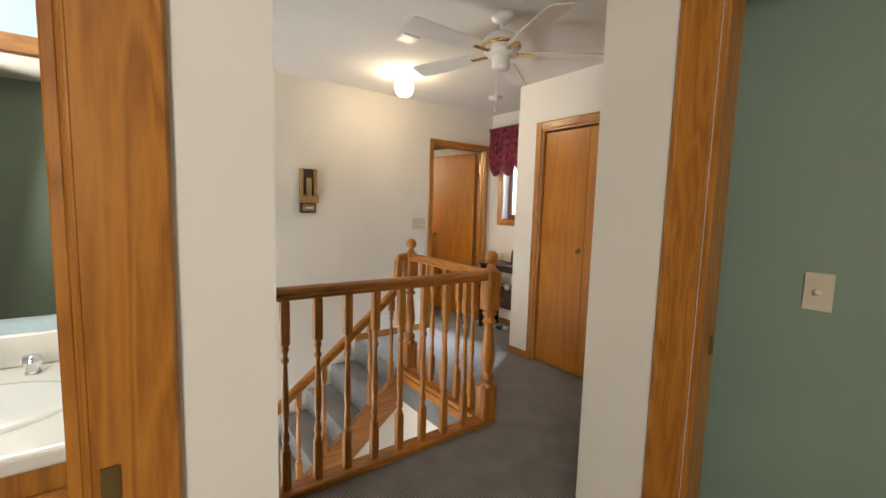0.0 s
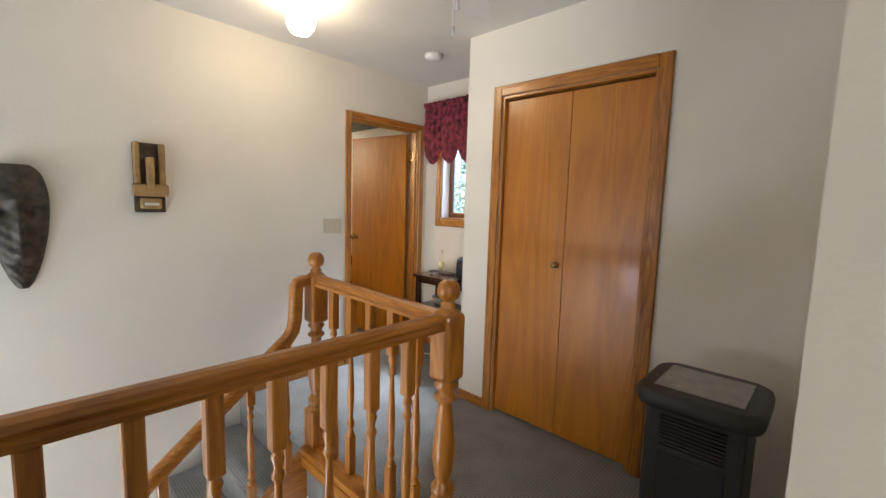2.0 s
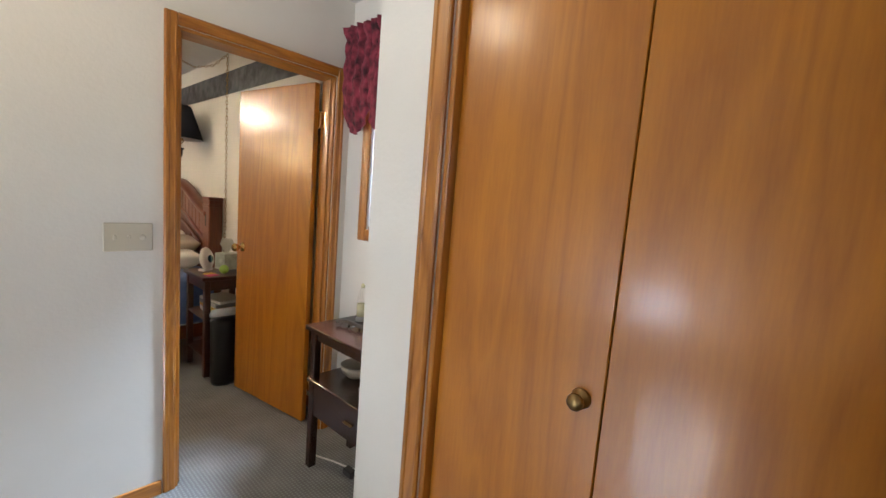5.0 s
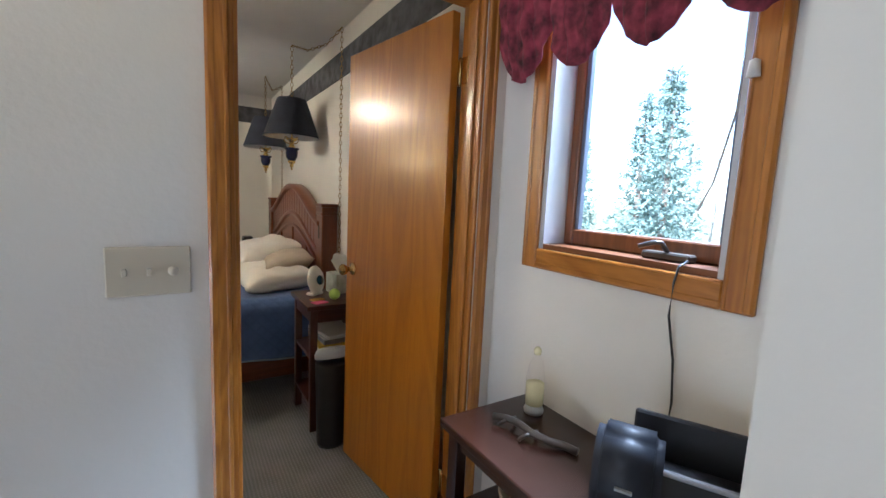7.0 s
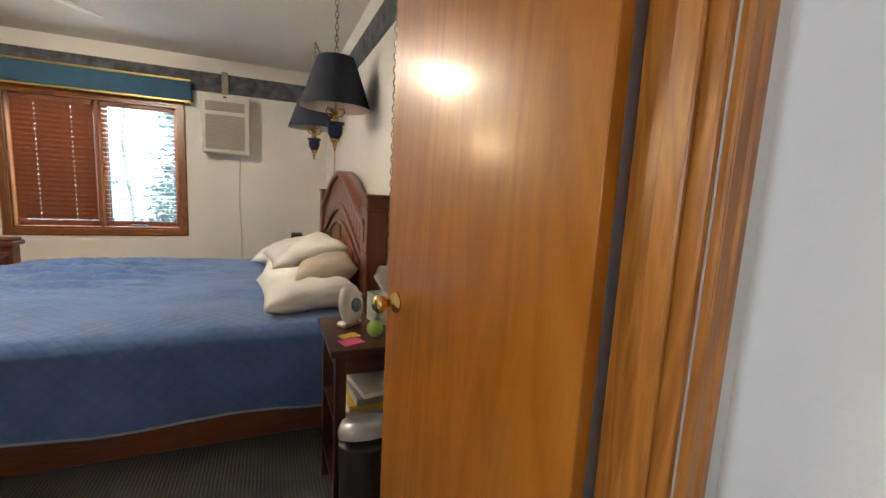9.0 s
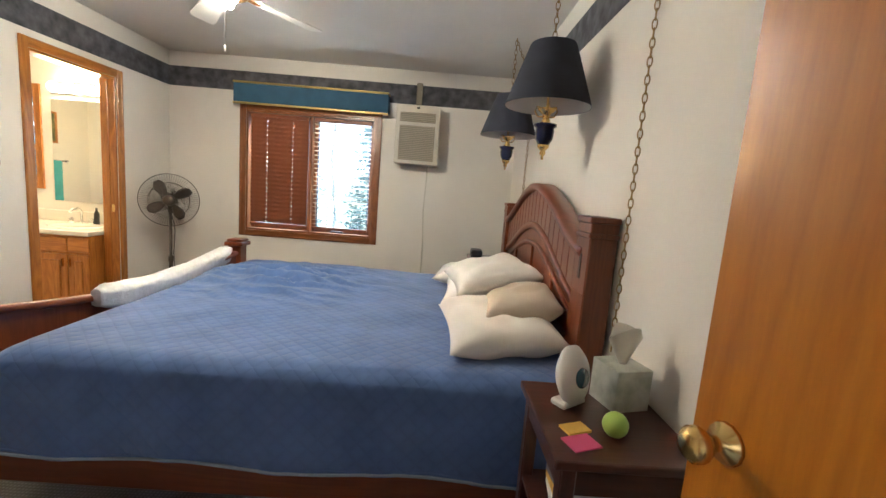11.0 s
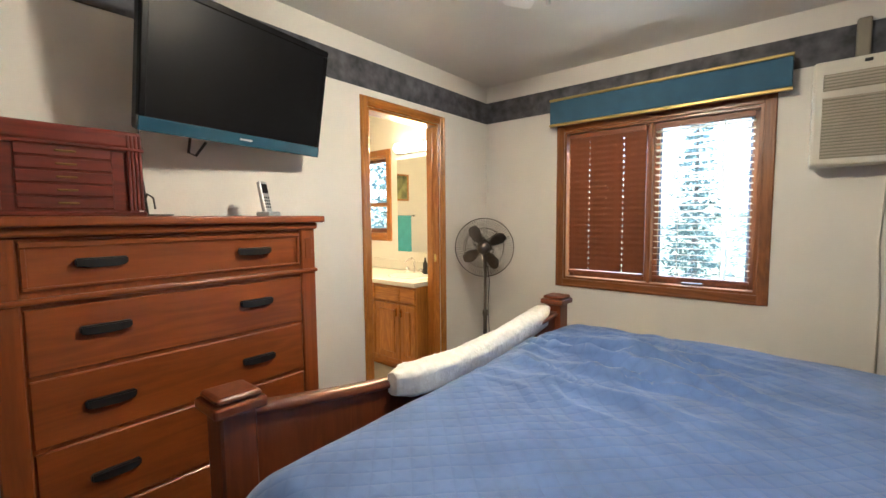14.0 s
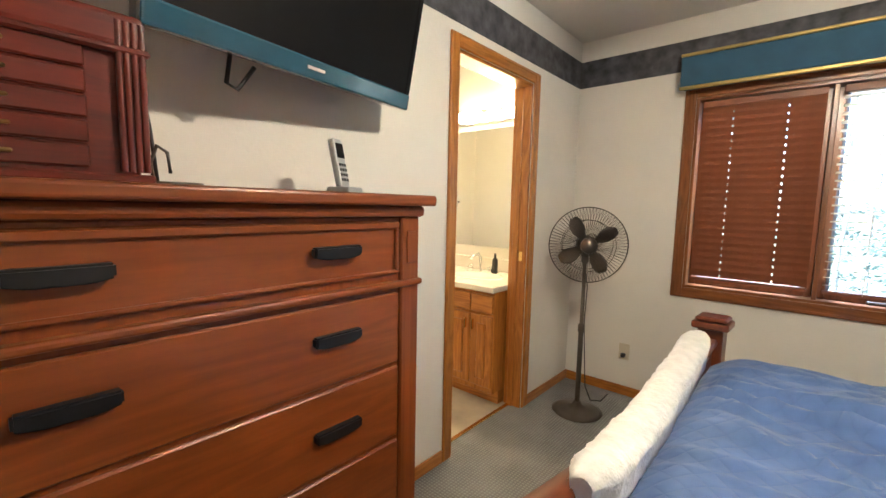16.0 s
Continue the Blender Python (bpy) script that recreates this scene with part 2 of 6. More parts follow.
TVBLUE = plain("tv_bezel_gloss", (0.02, 0.07, 0.11), 0.12, var=0.1, bump=0, coat=0.8)
NAVYSH = plain("navy_shade_cloth", (0.028, 0.032, 0.05), 0.85, var=0.15, bump=0.3, fine=300)
SHADEIN = plain("shade_lining", (0.55, 0.53, 0.50), 0.8, var=0.03, bump=0.05)
NAVYGL = plain("navy_ceramic", (0.010, 0.014, 0.05), 0.12, var=0.2, bump=0)
VALBLUE = plain("blue_valance_cloth", (0.035, 0.095, 0.16), 0.8, var=0.12, bump=0.3, fine=260)
GOLD = plain("gold_trim", (0.48, 0.36, 0.12), 0.4, 0.6, var=0.1, bump=0.05)
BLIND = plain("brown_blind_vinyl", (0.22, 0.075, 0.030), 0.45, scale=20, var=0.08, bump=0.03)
# Pale copy of the blind colour, with the daylight on it painted in.
BLINDL = plain("daylit_blind_pale", (0.55, 0.47, 0.36), 0.5, var=0.05, bump=0.02)
MAROON = plain("maroon_floral_cloth", (0.17, 0.022, 0.038), 0.85, scale=24, var=0.8, bump=0.3, fine=240)
MARBLE = plain("cultured_marble", (0.72, 0.68, 0.60), 0.18, scale=4, var=0.04, bump=0, coat=0.4)
STONE = plain("grey_stone_tile", (0.30, 0.29, 0.27), 0.5, scale=20, var=0.15, bump=0.1)
HEATER = plain("dark_brown_plastic", (0.024, 0.020, 0.017), 0.45, var=0.15, bump=0.1)
MASKD = plain("dark_carved_wood", (0.042, 0.031, 0.019), 0.5, scale=25, var=0.75, bump=0.8, fine=60)
MASKT = plain("tan_carved_wood", (0.32, 0.20, 0.08), 0.55, scale=20, var=0.25, bump=0.3)
MASKC = plain("painted_mask", (0.16, 0.14, 0.10), 0.5, scale=12, var=0.6, bump=0.3)
TEAL = plain("teal_towel", (0.10, 0.42, 0.45), 0.9, var=0.1, bump=0.5)
LIME = plain("lime_plastic", (0.42, 0.62, 0.12), 0.4, var=0.05, bump=0)
PINK = plain("pink_card", (0.6, 0.08, 0.2), 0.6, var=0.05, bump=0)
YELLOW = plain("yellow_card", (0.65, 0.42, 0.06), 0.6, var=0.05, bump=0)
PAPER = plain("white_paper", (0.68, 0.67, 0.63), 0.8, var=0.04, bump=0.1)
SPRUCE = plain("spruce_needles", (0.12, 0.18, 0.165), 0.8, scale=3, var=0.4, bump=0)
PALEBARK = plain("pale_bark", (0.42, 0.40, 0.36), 0.9, scale=10, var=0.3, bump=0.4, fine=40)
BARK = plain("bark", (0.16, 0.13, 0.11), 0.9, scale=12, var=0.3, bump=0.6, fine=30)
GRASS = plain("grass_ground", (0.16, 0.18, 0.10), 0.95, scale=0.5, var=0.3, bump=0.5, fine=20)
GLOBE = glow("globe_glass_lit", (1.0, 0.80, 0.54), 6.6)
BULB = glow("bulb_lit", (1.0, 0.80, 0.52), 145.0)
BARLIT = glow("bar_bulb_lit", (1.0, 0.78, 0.44), 4.0)
CANDLE = plain("pale_yellow_gel", (0.75, 0.70, 0.42), 0.25, var=0.1, bump=0)
STRIP = plain("grey_blue_vinyl", (0.12, 0.14, 0.19), 0.5, var=0.08, bump=0.03)
LINER = plain("white_window_liner", (0.54, 0.54, 0.54), 0.45, var=0.03, bump=0.03)
GLASS = glass_mat()
MIRROR = plain("mirror_silver", (0.86, 0.88, 0.87), 0.02, 1.0, var=0.0, bump=0)


# ---- mesh helpers ----
def box(bm, x0, x1, y0, y1, z0, z1, bev=0.0, seg=1):
    r = bmesh.ops.create_cube(bm, size=1)
    vs = r["verts"]
    for v in vs:
        v.co = Vector((x0 + (v.co.x + 0.5) * (x1 - x0), y0 + (v.co.y + 0.5) * (y1 - y0), z0 + (v.co.z + 0.5) * (z1 - z0)))
    if bev:
        es = list({e for v in vs for e in v.link_edges})
        bmesh.ops.bevel(bm, geom=es, offset=bev, segments=seg, profile=0.5, affect="EDGES")
    return bm


def bx(x0, x1, y0, y1, z0, z1, bev=0.0, seg=1):
    return box(bmesh.new(), x0, x1, y0, y1, z0, z1, bev, seg)


def lathe(bm, prof, cx=0.0, cy=0.0, n=16, sx=1.0, sy=1.0):
    rings = []
    for r, z in prof:
        if r < 1e-5:
            rings.append([bm.verts.new((cx, cy, z))])
        else:
            rings.append([bm.verts.new((cx + sx * r * math.cos(2 * math.pi * k / n), cy + sy * r * math.sin(2 * math.pi * k / n), z)) for k in range(n)])
    for a, b in zip(rings, rings[1:]):
        for k in range(n):
            k2 = (k + 1) % n
            if len(a) == 1 and len(b) == 1:
                continue
            if len(a) == 1:
                f = bm.faces.new((a[0], b[k2], b[k]))
            elif len(b) == 1:
                f = bm.faces.new((a[k], a[k2], b[0]))
            else:
                f = bm.faces.new((a[k], a[k2], b[k2], b[k]))
            f.smooth = True
    return bm


def sweep(bm, pts, prof, up=(0, 0, 1), closed=True, smooth=True):
    """A cross-section (side, up) carried along a line."""
    pts = [Vector(p) for p in pts]
    rings = []
    for i, p in enumerate(pts):
        d = (pts[min(i + 1, len(pts) - 1)] - pts[max(i - 1, 0)]).normalized()
        s = d.cross(Vector(up))
        if s.length < 1e-4:
            s = d.cross(Vector((1, 0, 0.01)))
        s.normalize()
        u = s.cross(d)
        rings.append([bm.verts.new(p + s * a + u * b) for a, b in prof])
    n = len(prof)
    for a, b in zip(rings, rings[1:]):
        for k in range(n if closed else n - 1):
            f = bm.faces.new((a[k], a[(k + 1) % n], b[(k + 1) % n], b[k]))
            f.smooth = smooth
    if closed:
        bm.faces.new(rings[0][::-1])
        bm.faces.new(rings[-1])
    return bm


def circle(r, n=8):
    return [(r * math.cos(2 * math.pi * k / n), r * math.sin(2 * math.pi * k / n)) for k in range(n)]


def extrude_yz(bm, outline, x0, x1):
    """A solid from an outline of (y, z), between two x."""
    a = [bm.verts.new((x0, y, z)) for y, z in outline]
    b = [bm.verts.new((x1, y, z)) for y, z in outline]
    n = len(outline)
    bm.faces.new(a)
    bm.faces.new(b[::-1])
    for k in range(n):
        bm.faces.new((a[k], b[k], b[(k + 1) % n], a[(k + 1) % n]))
    return bm


def part(name, bm, material, parent=None, label=""):
    bmesh.ops.recalc_face_normals(bm, faces=bm.faces)
    me = bpy.data.meshes.new(name)
    bm.to_mesh(me)
    bm.free()
    me.materials.append(material)
    ob = new(name, me)
    if parent:
        ob.parent = parent
    if label:
        ob["label"] = label
    return ob


def thing(name, loc, label, category, group="", rz=0.0, kind=""):
    ob = new(name)
    ob.empty_display_size = 0.1
    ob.matrix_world = pose(*loc, 0, 0, rz)
    return tagged(ob, label, category, group, kind)


def structure(name, bm, material, label):
    return tagged(part(name, bm, material), label, name.split("_")[0], kind="structure")


def wall_mesh(axis, a0, a1, t0, t1, z0, z1, holes=()):
    """A wall along an axis from a0 to a1, thick from t0 to t1, with openings (a0, a1, z0, z1)."""
    bm = bmesh.new()
    cuts = sorted({a0, a1, *[h[0] for h in holes], *[h[1] for h in holes]})
    for c0, c1 in zip(cuts, cuts[1:]):
        spans = [(z0, z1)]
        for h in holes:
            if h[0] <= c0 and h[1] >= c1:
                nxt = []
                for s0, s1 in spans:
                    if s0 < h[2]:
                        nxt.append((s0, min(s1, h[2])))
                    if s1 > h[3]:
                        nxt.append((max(s0, h[3]), s1))
                spans = nxt
        for s0, s1 in spans:
            if axis == "X":
                box(bm, c0, c1, t0, t1, s0, s1)
            else:
                box(bm, t0, t1, c0, c1, s0, s1)
    bmesh.ops.remove_doubles(bm, verts=bm.verts, dist=1e-5)
    seen = {}
    for f in list(bm.faces):
        c = tuple(round(q, 4) for q in f.calc_center_median())
        seen.setdefault(c, []).append(f)
    bmesh.ops.delete(bm, geom=[f for fs in seen.values() if len(fs) > 1 for f in fs], context="FACES")
    return bm


def board(axis, a0, a1, t0, t1, z0, z1, bev=0.003):
    return bx(a0, a1, t0, t1, z0, z1, bev) if axis == "X" else bx(t0, t1, a0, a1, z0, z1, bev)


def casing(parent, axis, a0, a1, z0, z1, face, side, w=0.062, four=False, kind="oak"):
    """Moulded trim round an opening a0..a1, z0..z1, on the face of a wall; side: which way it faces."""
    hor = axis
    for lo, hi, name in ((a0 - w, a0, "casing_board"), (a1, a1 + w, "casing_board")):
        bm = board(axis, lo, hi, *sorted((face, face + side * 0.013)), z0 - (w if four else 0), z1 + w)
        inner = (hi - 0.013, hi - 0.002) if hi == a0 else (lo + 0.002, lo + 0.013)
        outer = (lo + 0.002, lo + 0.021) if hi == a0 else (hi - 0.021, hi - 0.002)
        for (p, q), d in ((inner, 0.0145), (outer, 0.0165)):
            b2 = board(axis, p, q, *sorted((face + side * 0.001, face + side * d)), z0 - (w - 0.002 if four else -0.001), z1 + w - 0.002, 0.004)
            me = bpy.data.meshes.new("tmp")
            b2.to_mesh(me)
            b2.free()
            bm.from_mesh(me)
            bpy.data.meshes.remove(me)
        part(name, bm, wood(kind, "Z"), parent)
    for lo, hi in (((z1, z1 + w),) + (((z0 - w, z0),) if four else ())):
        bm = board(axis, a0, a1, *sorted((face, face + side * 0.0135)), lo, hi)
        top = lo == z1
        for p, q, d in ((lo + 0.002, lo + 0.013, 0.0145) if top else (hi - 0.013, hi - 0.002, 0.0145), (hi - 0.021, hi - 0.002, 0.0165) if top else (lo + 0.002, lo + 0.021, 0.0165)):
            b2 = board(axis, a0 - 0.001, a1 + 0.001, *sorted((face + side * 0.001, face + side * d)), p, q, 0.004)
            me = bpy.data.meshes.new("tmp")
            b2.to_mesh(me)
            b2.free()
            bm.from_mesh(me)
            bpy.data.meshes.remove(me)
        part("head_casing" if top else "sill_casing", bm, wood(kind, hor), parent)


def jambs(parent, axis, a0, a1, z1, t0, t1, th=0.018, stop=None):
    for lo, hi in ((a0, a0 + th), (a1 - th, a1)):
        part("jamb", board(axis, lo, hi, t0, t1, 0, z1), wood("oak", "Z"), parent)
        if stop:
            s = (hi, hi + 0.011) if lo == a0 else (lo - 0.011, lo)
            part("door_stop", board(axis, *s, *stop, 0, z1 - th), wood("oak", "Z"), parent)
    part("head_jamb", board(axis, a0 + th, a1 - th, t0, t1, z1 - th, z1), wood("oak", axis), parent)


# ---- the shell ----
H = 2.44
LOW = -2.75
structure("floor_hall", wall_mesh("X", -1.6, 4.7, -1.0, 2.97, -0.25, 0), CARPET, "grey looped carpet of the upstairs hall")
structure("floor_landing", bx(2.80, 4.7, 2.97, 4.83, -0.25, 0), CARPET, "grey looped carpet at the stair head")
structure("floor_bedroom", bx(1.10, 4.7, 4.83, 9.35, -0.25, 0), CARPET, "grey looped carpet of the bedroom")
structure("floor_bath", bx(-1.0, 1.10, 7.0, 9.10, -0.25, 0.004), VINYL, "mottled tan vinyl floor of the bathroom")
structure("floor_downstairs", bx(-2.0, 4.7, 2.0, 5.0, LOW - 0.1, LOW), CARPET, "grey carpet downstairs at the foot of the stairs")
structure("ceiling_hall", bx(-2.0, 4.7, -1.0, 4.82, H, H + 0.15), CEIL, "off-white textured ceiling over the hall")
bm = bx(1.0, 4.7, 4.94, 9.35, H + 0.02, H + 0.17)
structure("ceiling_bedroom", bm, CEIL, "off-white textured ceiling over the bedroom")
structure("ceiling_bath", bx(-1.0, 1.0, 7.0, 9.10, H, H + 0.15), CEIL, "off-white ceiling over the bathroom")

DOOR = (3.688, 4.447, -0.02, 2.03)
structure("wall_hall_north", wall_mesh("X", -2.0, 4.7, 4.82, 4.94, LOW, H + 0.02, [DOOR]), WALL, "warm white painted wall with masks and the bedroom door")
HWIN = (4.075, 4.61, 1.22, 2.16)
BWIN = (1.92, 3.17, 0.815, 1.975)
structure("wall_east", wall_mesh("Y", 1.0, 9.35, 4.54, 4.70, -0.25, H + 0.17, [HWIN]), WALL, "warm white painted outer wall with the landing window")
structure("wall_closet_front", wall_mesh("Y", 1.95, 3.78, 3.905, 4.0, 0, H, [(2.605, 3.5, 0, 2.03)]), WALL, "warm white wall round the closet doors")
structure("wall_closet_end", bx(4.0, 4.54, 3.68, 3.78, 0, H), WALL, "warm white end wall of the closet")
structure("wall_closet_back", bx(4.45, 4.535, 1.95, 3.68, 0, H), WALL, "plain back wall inside the closet")
structure("wall_hall_south", bx(2.40, 4.54, 1.83, 1.95, 0, H), WALL, "warm white wall beside the heater")
structure("wall_passage_east", wall_mesh("Y", -1.0, 1.83, 2.40, 2.50, 0, H, [(0.75, 1.59, 0, 2.03)]), WALL, "warm white passage wall with a doorway")
structure("wall_green_side", bx(2.72, 2.80, -1.0, 1.83, 0, H), GREEN, "muted sage green painted wall with a dimmer")
structure("wall_stub", bx(1.135, 1.285, 1.83, 2.88, 0, H), WALL, "narrow warm white wall end by the stairs")
structure("wall_bath_front", wall_mesh("X", -1.6, 1.135, 1.83, 1.95, 0, H, [(0.27, 1.015, 0, 2.03)]), WALL, "wall with the first bathroom's doorway")
structure("wall_bath_mirror", bx(-1.6, 1.29, 2.88, 2.965, -0.25, H), BLUEP, "pale blue wall behind the first vanity")
structure("wall_west_low", bx(-1.7, -1.6, -1.0, 4.82, LOW, H), WALL, "plain white wall at the foot of the stairs")
structure("wall_south", bx(-1.6, 2.72, -1.1, -1.0, 0, H), GREEN, "muted sage green wall behind the start")
structure("wall_well_east", bx(2.80, 2.90, 2.90, 4.82, LOW, -0.25), WALL, "white stairwell wall under the landing rail")
structure("wall_well_south", bx(-1.6, 2.80, 2.90, 2.97, LOW, -0.25), WALL, "white stairwell wall under the hall rail")
structure("wall_bedroom_north", wall_mesh("X", 1.06, 4.54, 9.2, 9.36, -0.25, H + 0.17, [BWIN]), WALL, "warm white bedroom wall with the window")
structure("wall_bedroom_west", wall_mesh("Y", 4.94, 9.2, 1.06, 1.18, 0, H + 0.17, [(7.81, 8.53, 0, 2.035)]), WALL, "warm white bedroom wall with the bathroom door")
structure("wall_bath_north", wall_mesh("X", -1.0, 1.06, 8.95, 9.10, 0, H, [(-0.42, 0.13, 1.14, 1.95)]), WALL, "white bathroom wall behind the vanity")
structure("wall_bath_west", bx(-1.1, -1.0, 7.0, 9.10, 0, H), WALL, "white bathroom wall")
structure("wall_bath_south", bx(-1.0, 1.06, 6.9, 7.0, 0, H), WALL, "white bathroom wall")

for k, (x0, x1, y0, y1) in enumerate(((1.18, 1.184, 4.94, 9.196), (1.184, 4.536, 9.196, 9.2), (4.536, 4.54, 4.94, 9.2))):
    structure("border_%d" % (k + 1), bx(x0, x1, y0, y1, 2.145, 2.325), BAND, "dark grey marbled wallpaper border near the ceiling")


def baseboard(n, axis, a0, a1, face, side):
    bm = board(axis, a0, a1, *sorted((face, face + side * 0.012)), 0, 0.066, 0.003)
    structure("baseboard_%d" % n, bm, wood("oak", axis), "narrow varnished oak baseboard")


for n, row in enumerate((("X", 2.80, 3.635, 4.82, -1), ("Y", 3.565, 3.78, 3.905, -1), ("Y", 1.962, 2.54, 3.905, -1), ("X", 3.905, 4.54, 3.78, 1),
                         ("X", 2.40, 3.905, 1.95, 1), ("Y", 3.792, 4.82, 4.54, -1), ("Y", 8.595, 9.2, 1.18, 1), ("X", 1.192, 4.54, 9.2, -1), ("Y", 4.94, 7.745, 1.18, 1),
                         ("Y", 4.95, 9.188, 4.54, -1))):
    baseboard(n + 1, *row)

# doors and windows
d1 = thing("door_1", (0, 0, 0), "varnished oak frame round the bedroom doorway", "door", kind="structure")
casing(d1, "X", 3.688, 4.447, 0, 2.03, 4.82, -1, w=0.048)
casing(d1, "X", 3.688, 4.447, 0, 2.03, 4.94, 1, w=0.048)
jambs(d1, "X", 3.688, 4.447, 2.03, 4.82, 4.94, 0.014, (4.845, 4.885))


def knob(parent, x, y, z, axis_vec, mat=BRASS, r=0.027):
    b = lathe(bmesh.new(), [(0, 0), (0.032, 0), (0.030, 0.006), (0.012, 0.012), (0.011, 0.03), (0.02, 0.036), (r, 0.048), (r, 0.058), (0.018, 0.068), (0, 0.07)], n=14)
    bmesh.ops.transform(b, matrix=Matrix.Translation((x, y, z)) @ Vector((0, 0, 1)).rotation_difference(Vector(axis_vec)).to_matrix().to_4x4(), verts=b.verts)
    return part("door_knob", b, mat, parent, "polished brass knob")


leaf = thing("bedroom_door", (4.410, 4.950, 0.0), "flush varnished oak bedroom door standing half open", "door", rz=99.0)
lf = part("door_leaf", bx(0.0, 0.72, -0.0175, 0.0175, 0.012, 2.005, 0.002), wood("oak_door", "Z"), leaf)
knob(leaf, 0.655, 0.0175, 1.0, (0, 1, 0))
knob(leaf, 0.655, -0.0175, 1.0, (0, -1, 0))
for hz in (0.20, 1.76):
    b = bx(-0.012, 0.028, -0.0215, -0.0178, hz, hz + 0.09, 0.001)
    lathe(b, [(0, hz - 0.004), (0.006, hz - 0.004), (0.006, hz + 0.094), (0, hz + 0.094)], -0.006, -0.022, 8)
    part("hinge", b, BRASS, leaf, "polished brass hinge")
for hz in (0.20, 1.76):
    part("hinge_plate", bx(4.4295, 4.433, 4.886, 4.93, hz, hz + 0.09, 0.001), BRASS, d1, "polished brass hinge plate")
part("strike_plate", bx(3.7015, 3.703, 4.89, 4.92, 0.97, 1.03), BRASS, d1)

d2 = thing("door_2", (0, 0, 0), "varnished oak frame round the closet doorway", "door", kind="structure")
casing(d2, "Y", 2.605, 3.5, 0, 2.03, 3.905, -1)
jambs(d2, "Y", 2.605, 3.5, 2.03, 3.905, 4.0)
bif = thing("bifold_door", (3.945, 3.05, 0.0), "closed flush oak bifold closet door", "door")
part("door_leaf", bx(-0.014, 0.014, 0.0015, 0.43, 0.015, 2.0, 0.002), wood("oak_door", "Z"), bif)
part("door_leaf", bx(-0.014, 0.014, -0.425, -0.0015, 0.015, 2.0, 0.002), wood("oak_door", "Z"), bif)
b = lathe(bmesh.new(), [(0, 0), (0.022, 0), (0.02, 0.005), (0.008, 0.009), (0.009, 0.018), (0.018, 0.025), (0.017, 0.032), (0, 0.036)], n=12)
bmesh.ops.transform(b, matrix=Matrix.Translation((-0.014, 0.045, 1.03)) @ Matrix.Rotation(radians(-90), 4, "Y"), verts=b.verts)
part("door_knob", b, DULLBRASS, bif, "small aged brass knob")

d3 = thing("door_3", (0, 0, 0), "varnished oak frame round the bathroom doorway", "door", kind="structure")
casing(d3, "Y", 7.81, 8.53, 0, 2.035, 1.18, 1)
jambs(d3, "Y", 7.81, 8.53, 2.035, 1.06, 1.18, 0.018, (1.09, 1.13))
part("strike_plate", bx(1.135, 1.16, 8.5095, 8.512, 0.96, 1.02), BRASS, d3)
part("threshold", bx(1.085, 1.11, 7.83, 8.51, 0.0, 0.010, 0.003), BRASS, d3, "brass carpet strip")

d4 = thing("door_4", (0, 0, 0), "varnished oak frame of the first bathroom doorway", "door", kind="structure")
casing(d4, "X", 0.27, 1.015, 0, 2.03, 1.83, -1, w=0.12)
jambs(d4, "X", 0.27, 1.015, 2.03, 1.83, 1.95)
part("strike_plate", bx(1.034, 1.056, 1.8125, 1.8165, 0.90, 0.96), DULLBRASS, d4)
d5 = thing("door_5", (0, 0, 0), "varnished oak frame of the green room doorway", "door", kind="structure")
casing(d5, "Y", 0.75, 1.59, 0, 2.03, 2.40, -1, w=0.11)
jambs(d5, "Y", 0.75, 1.59, 2.03, 2.40, 2.50)
part("strike_plate", bx(2.462, 2.488, 1.5685, 1.571, 0.93, 0.99), DULLBRASS, d5)


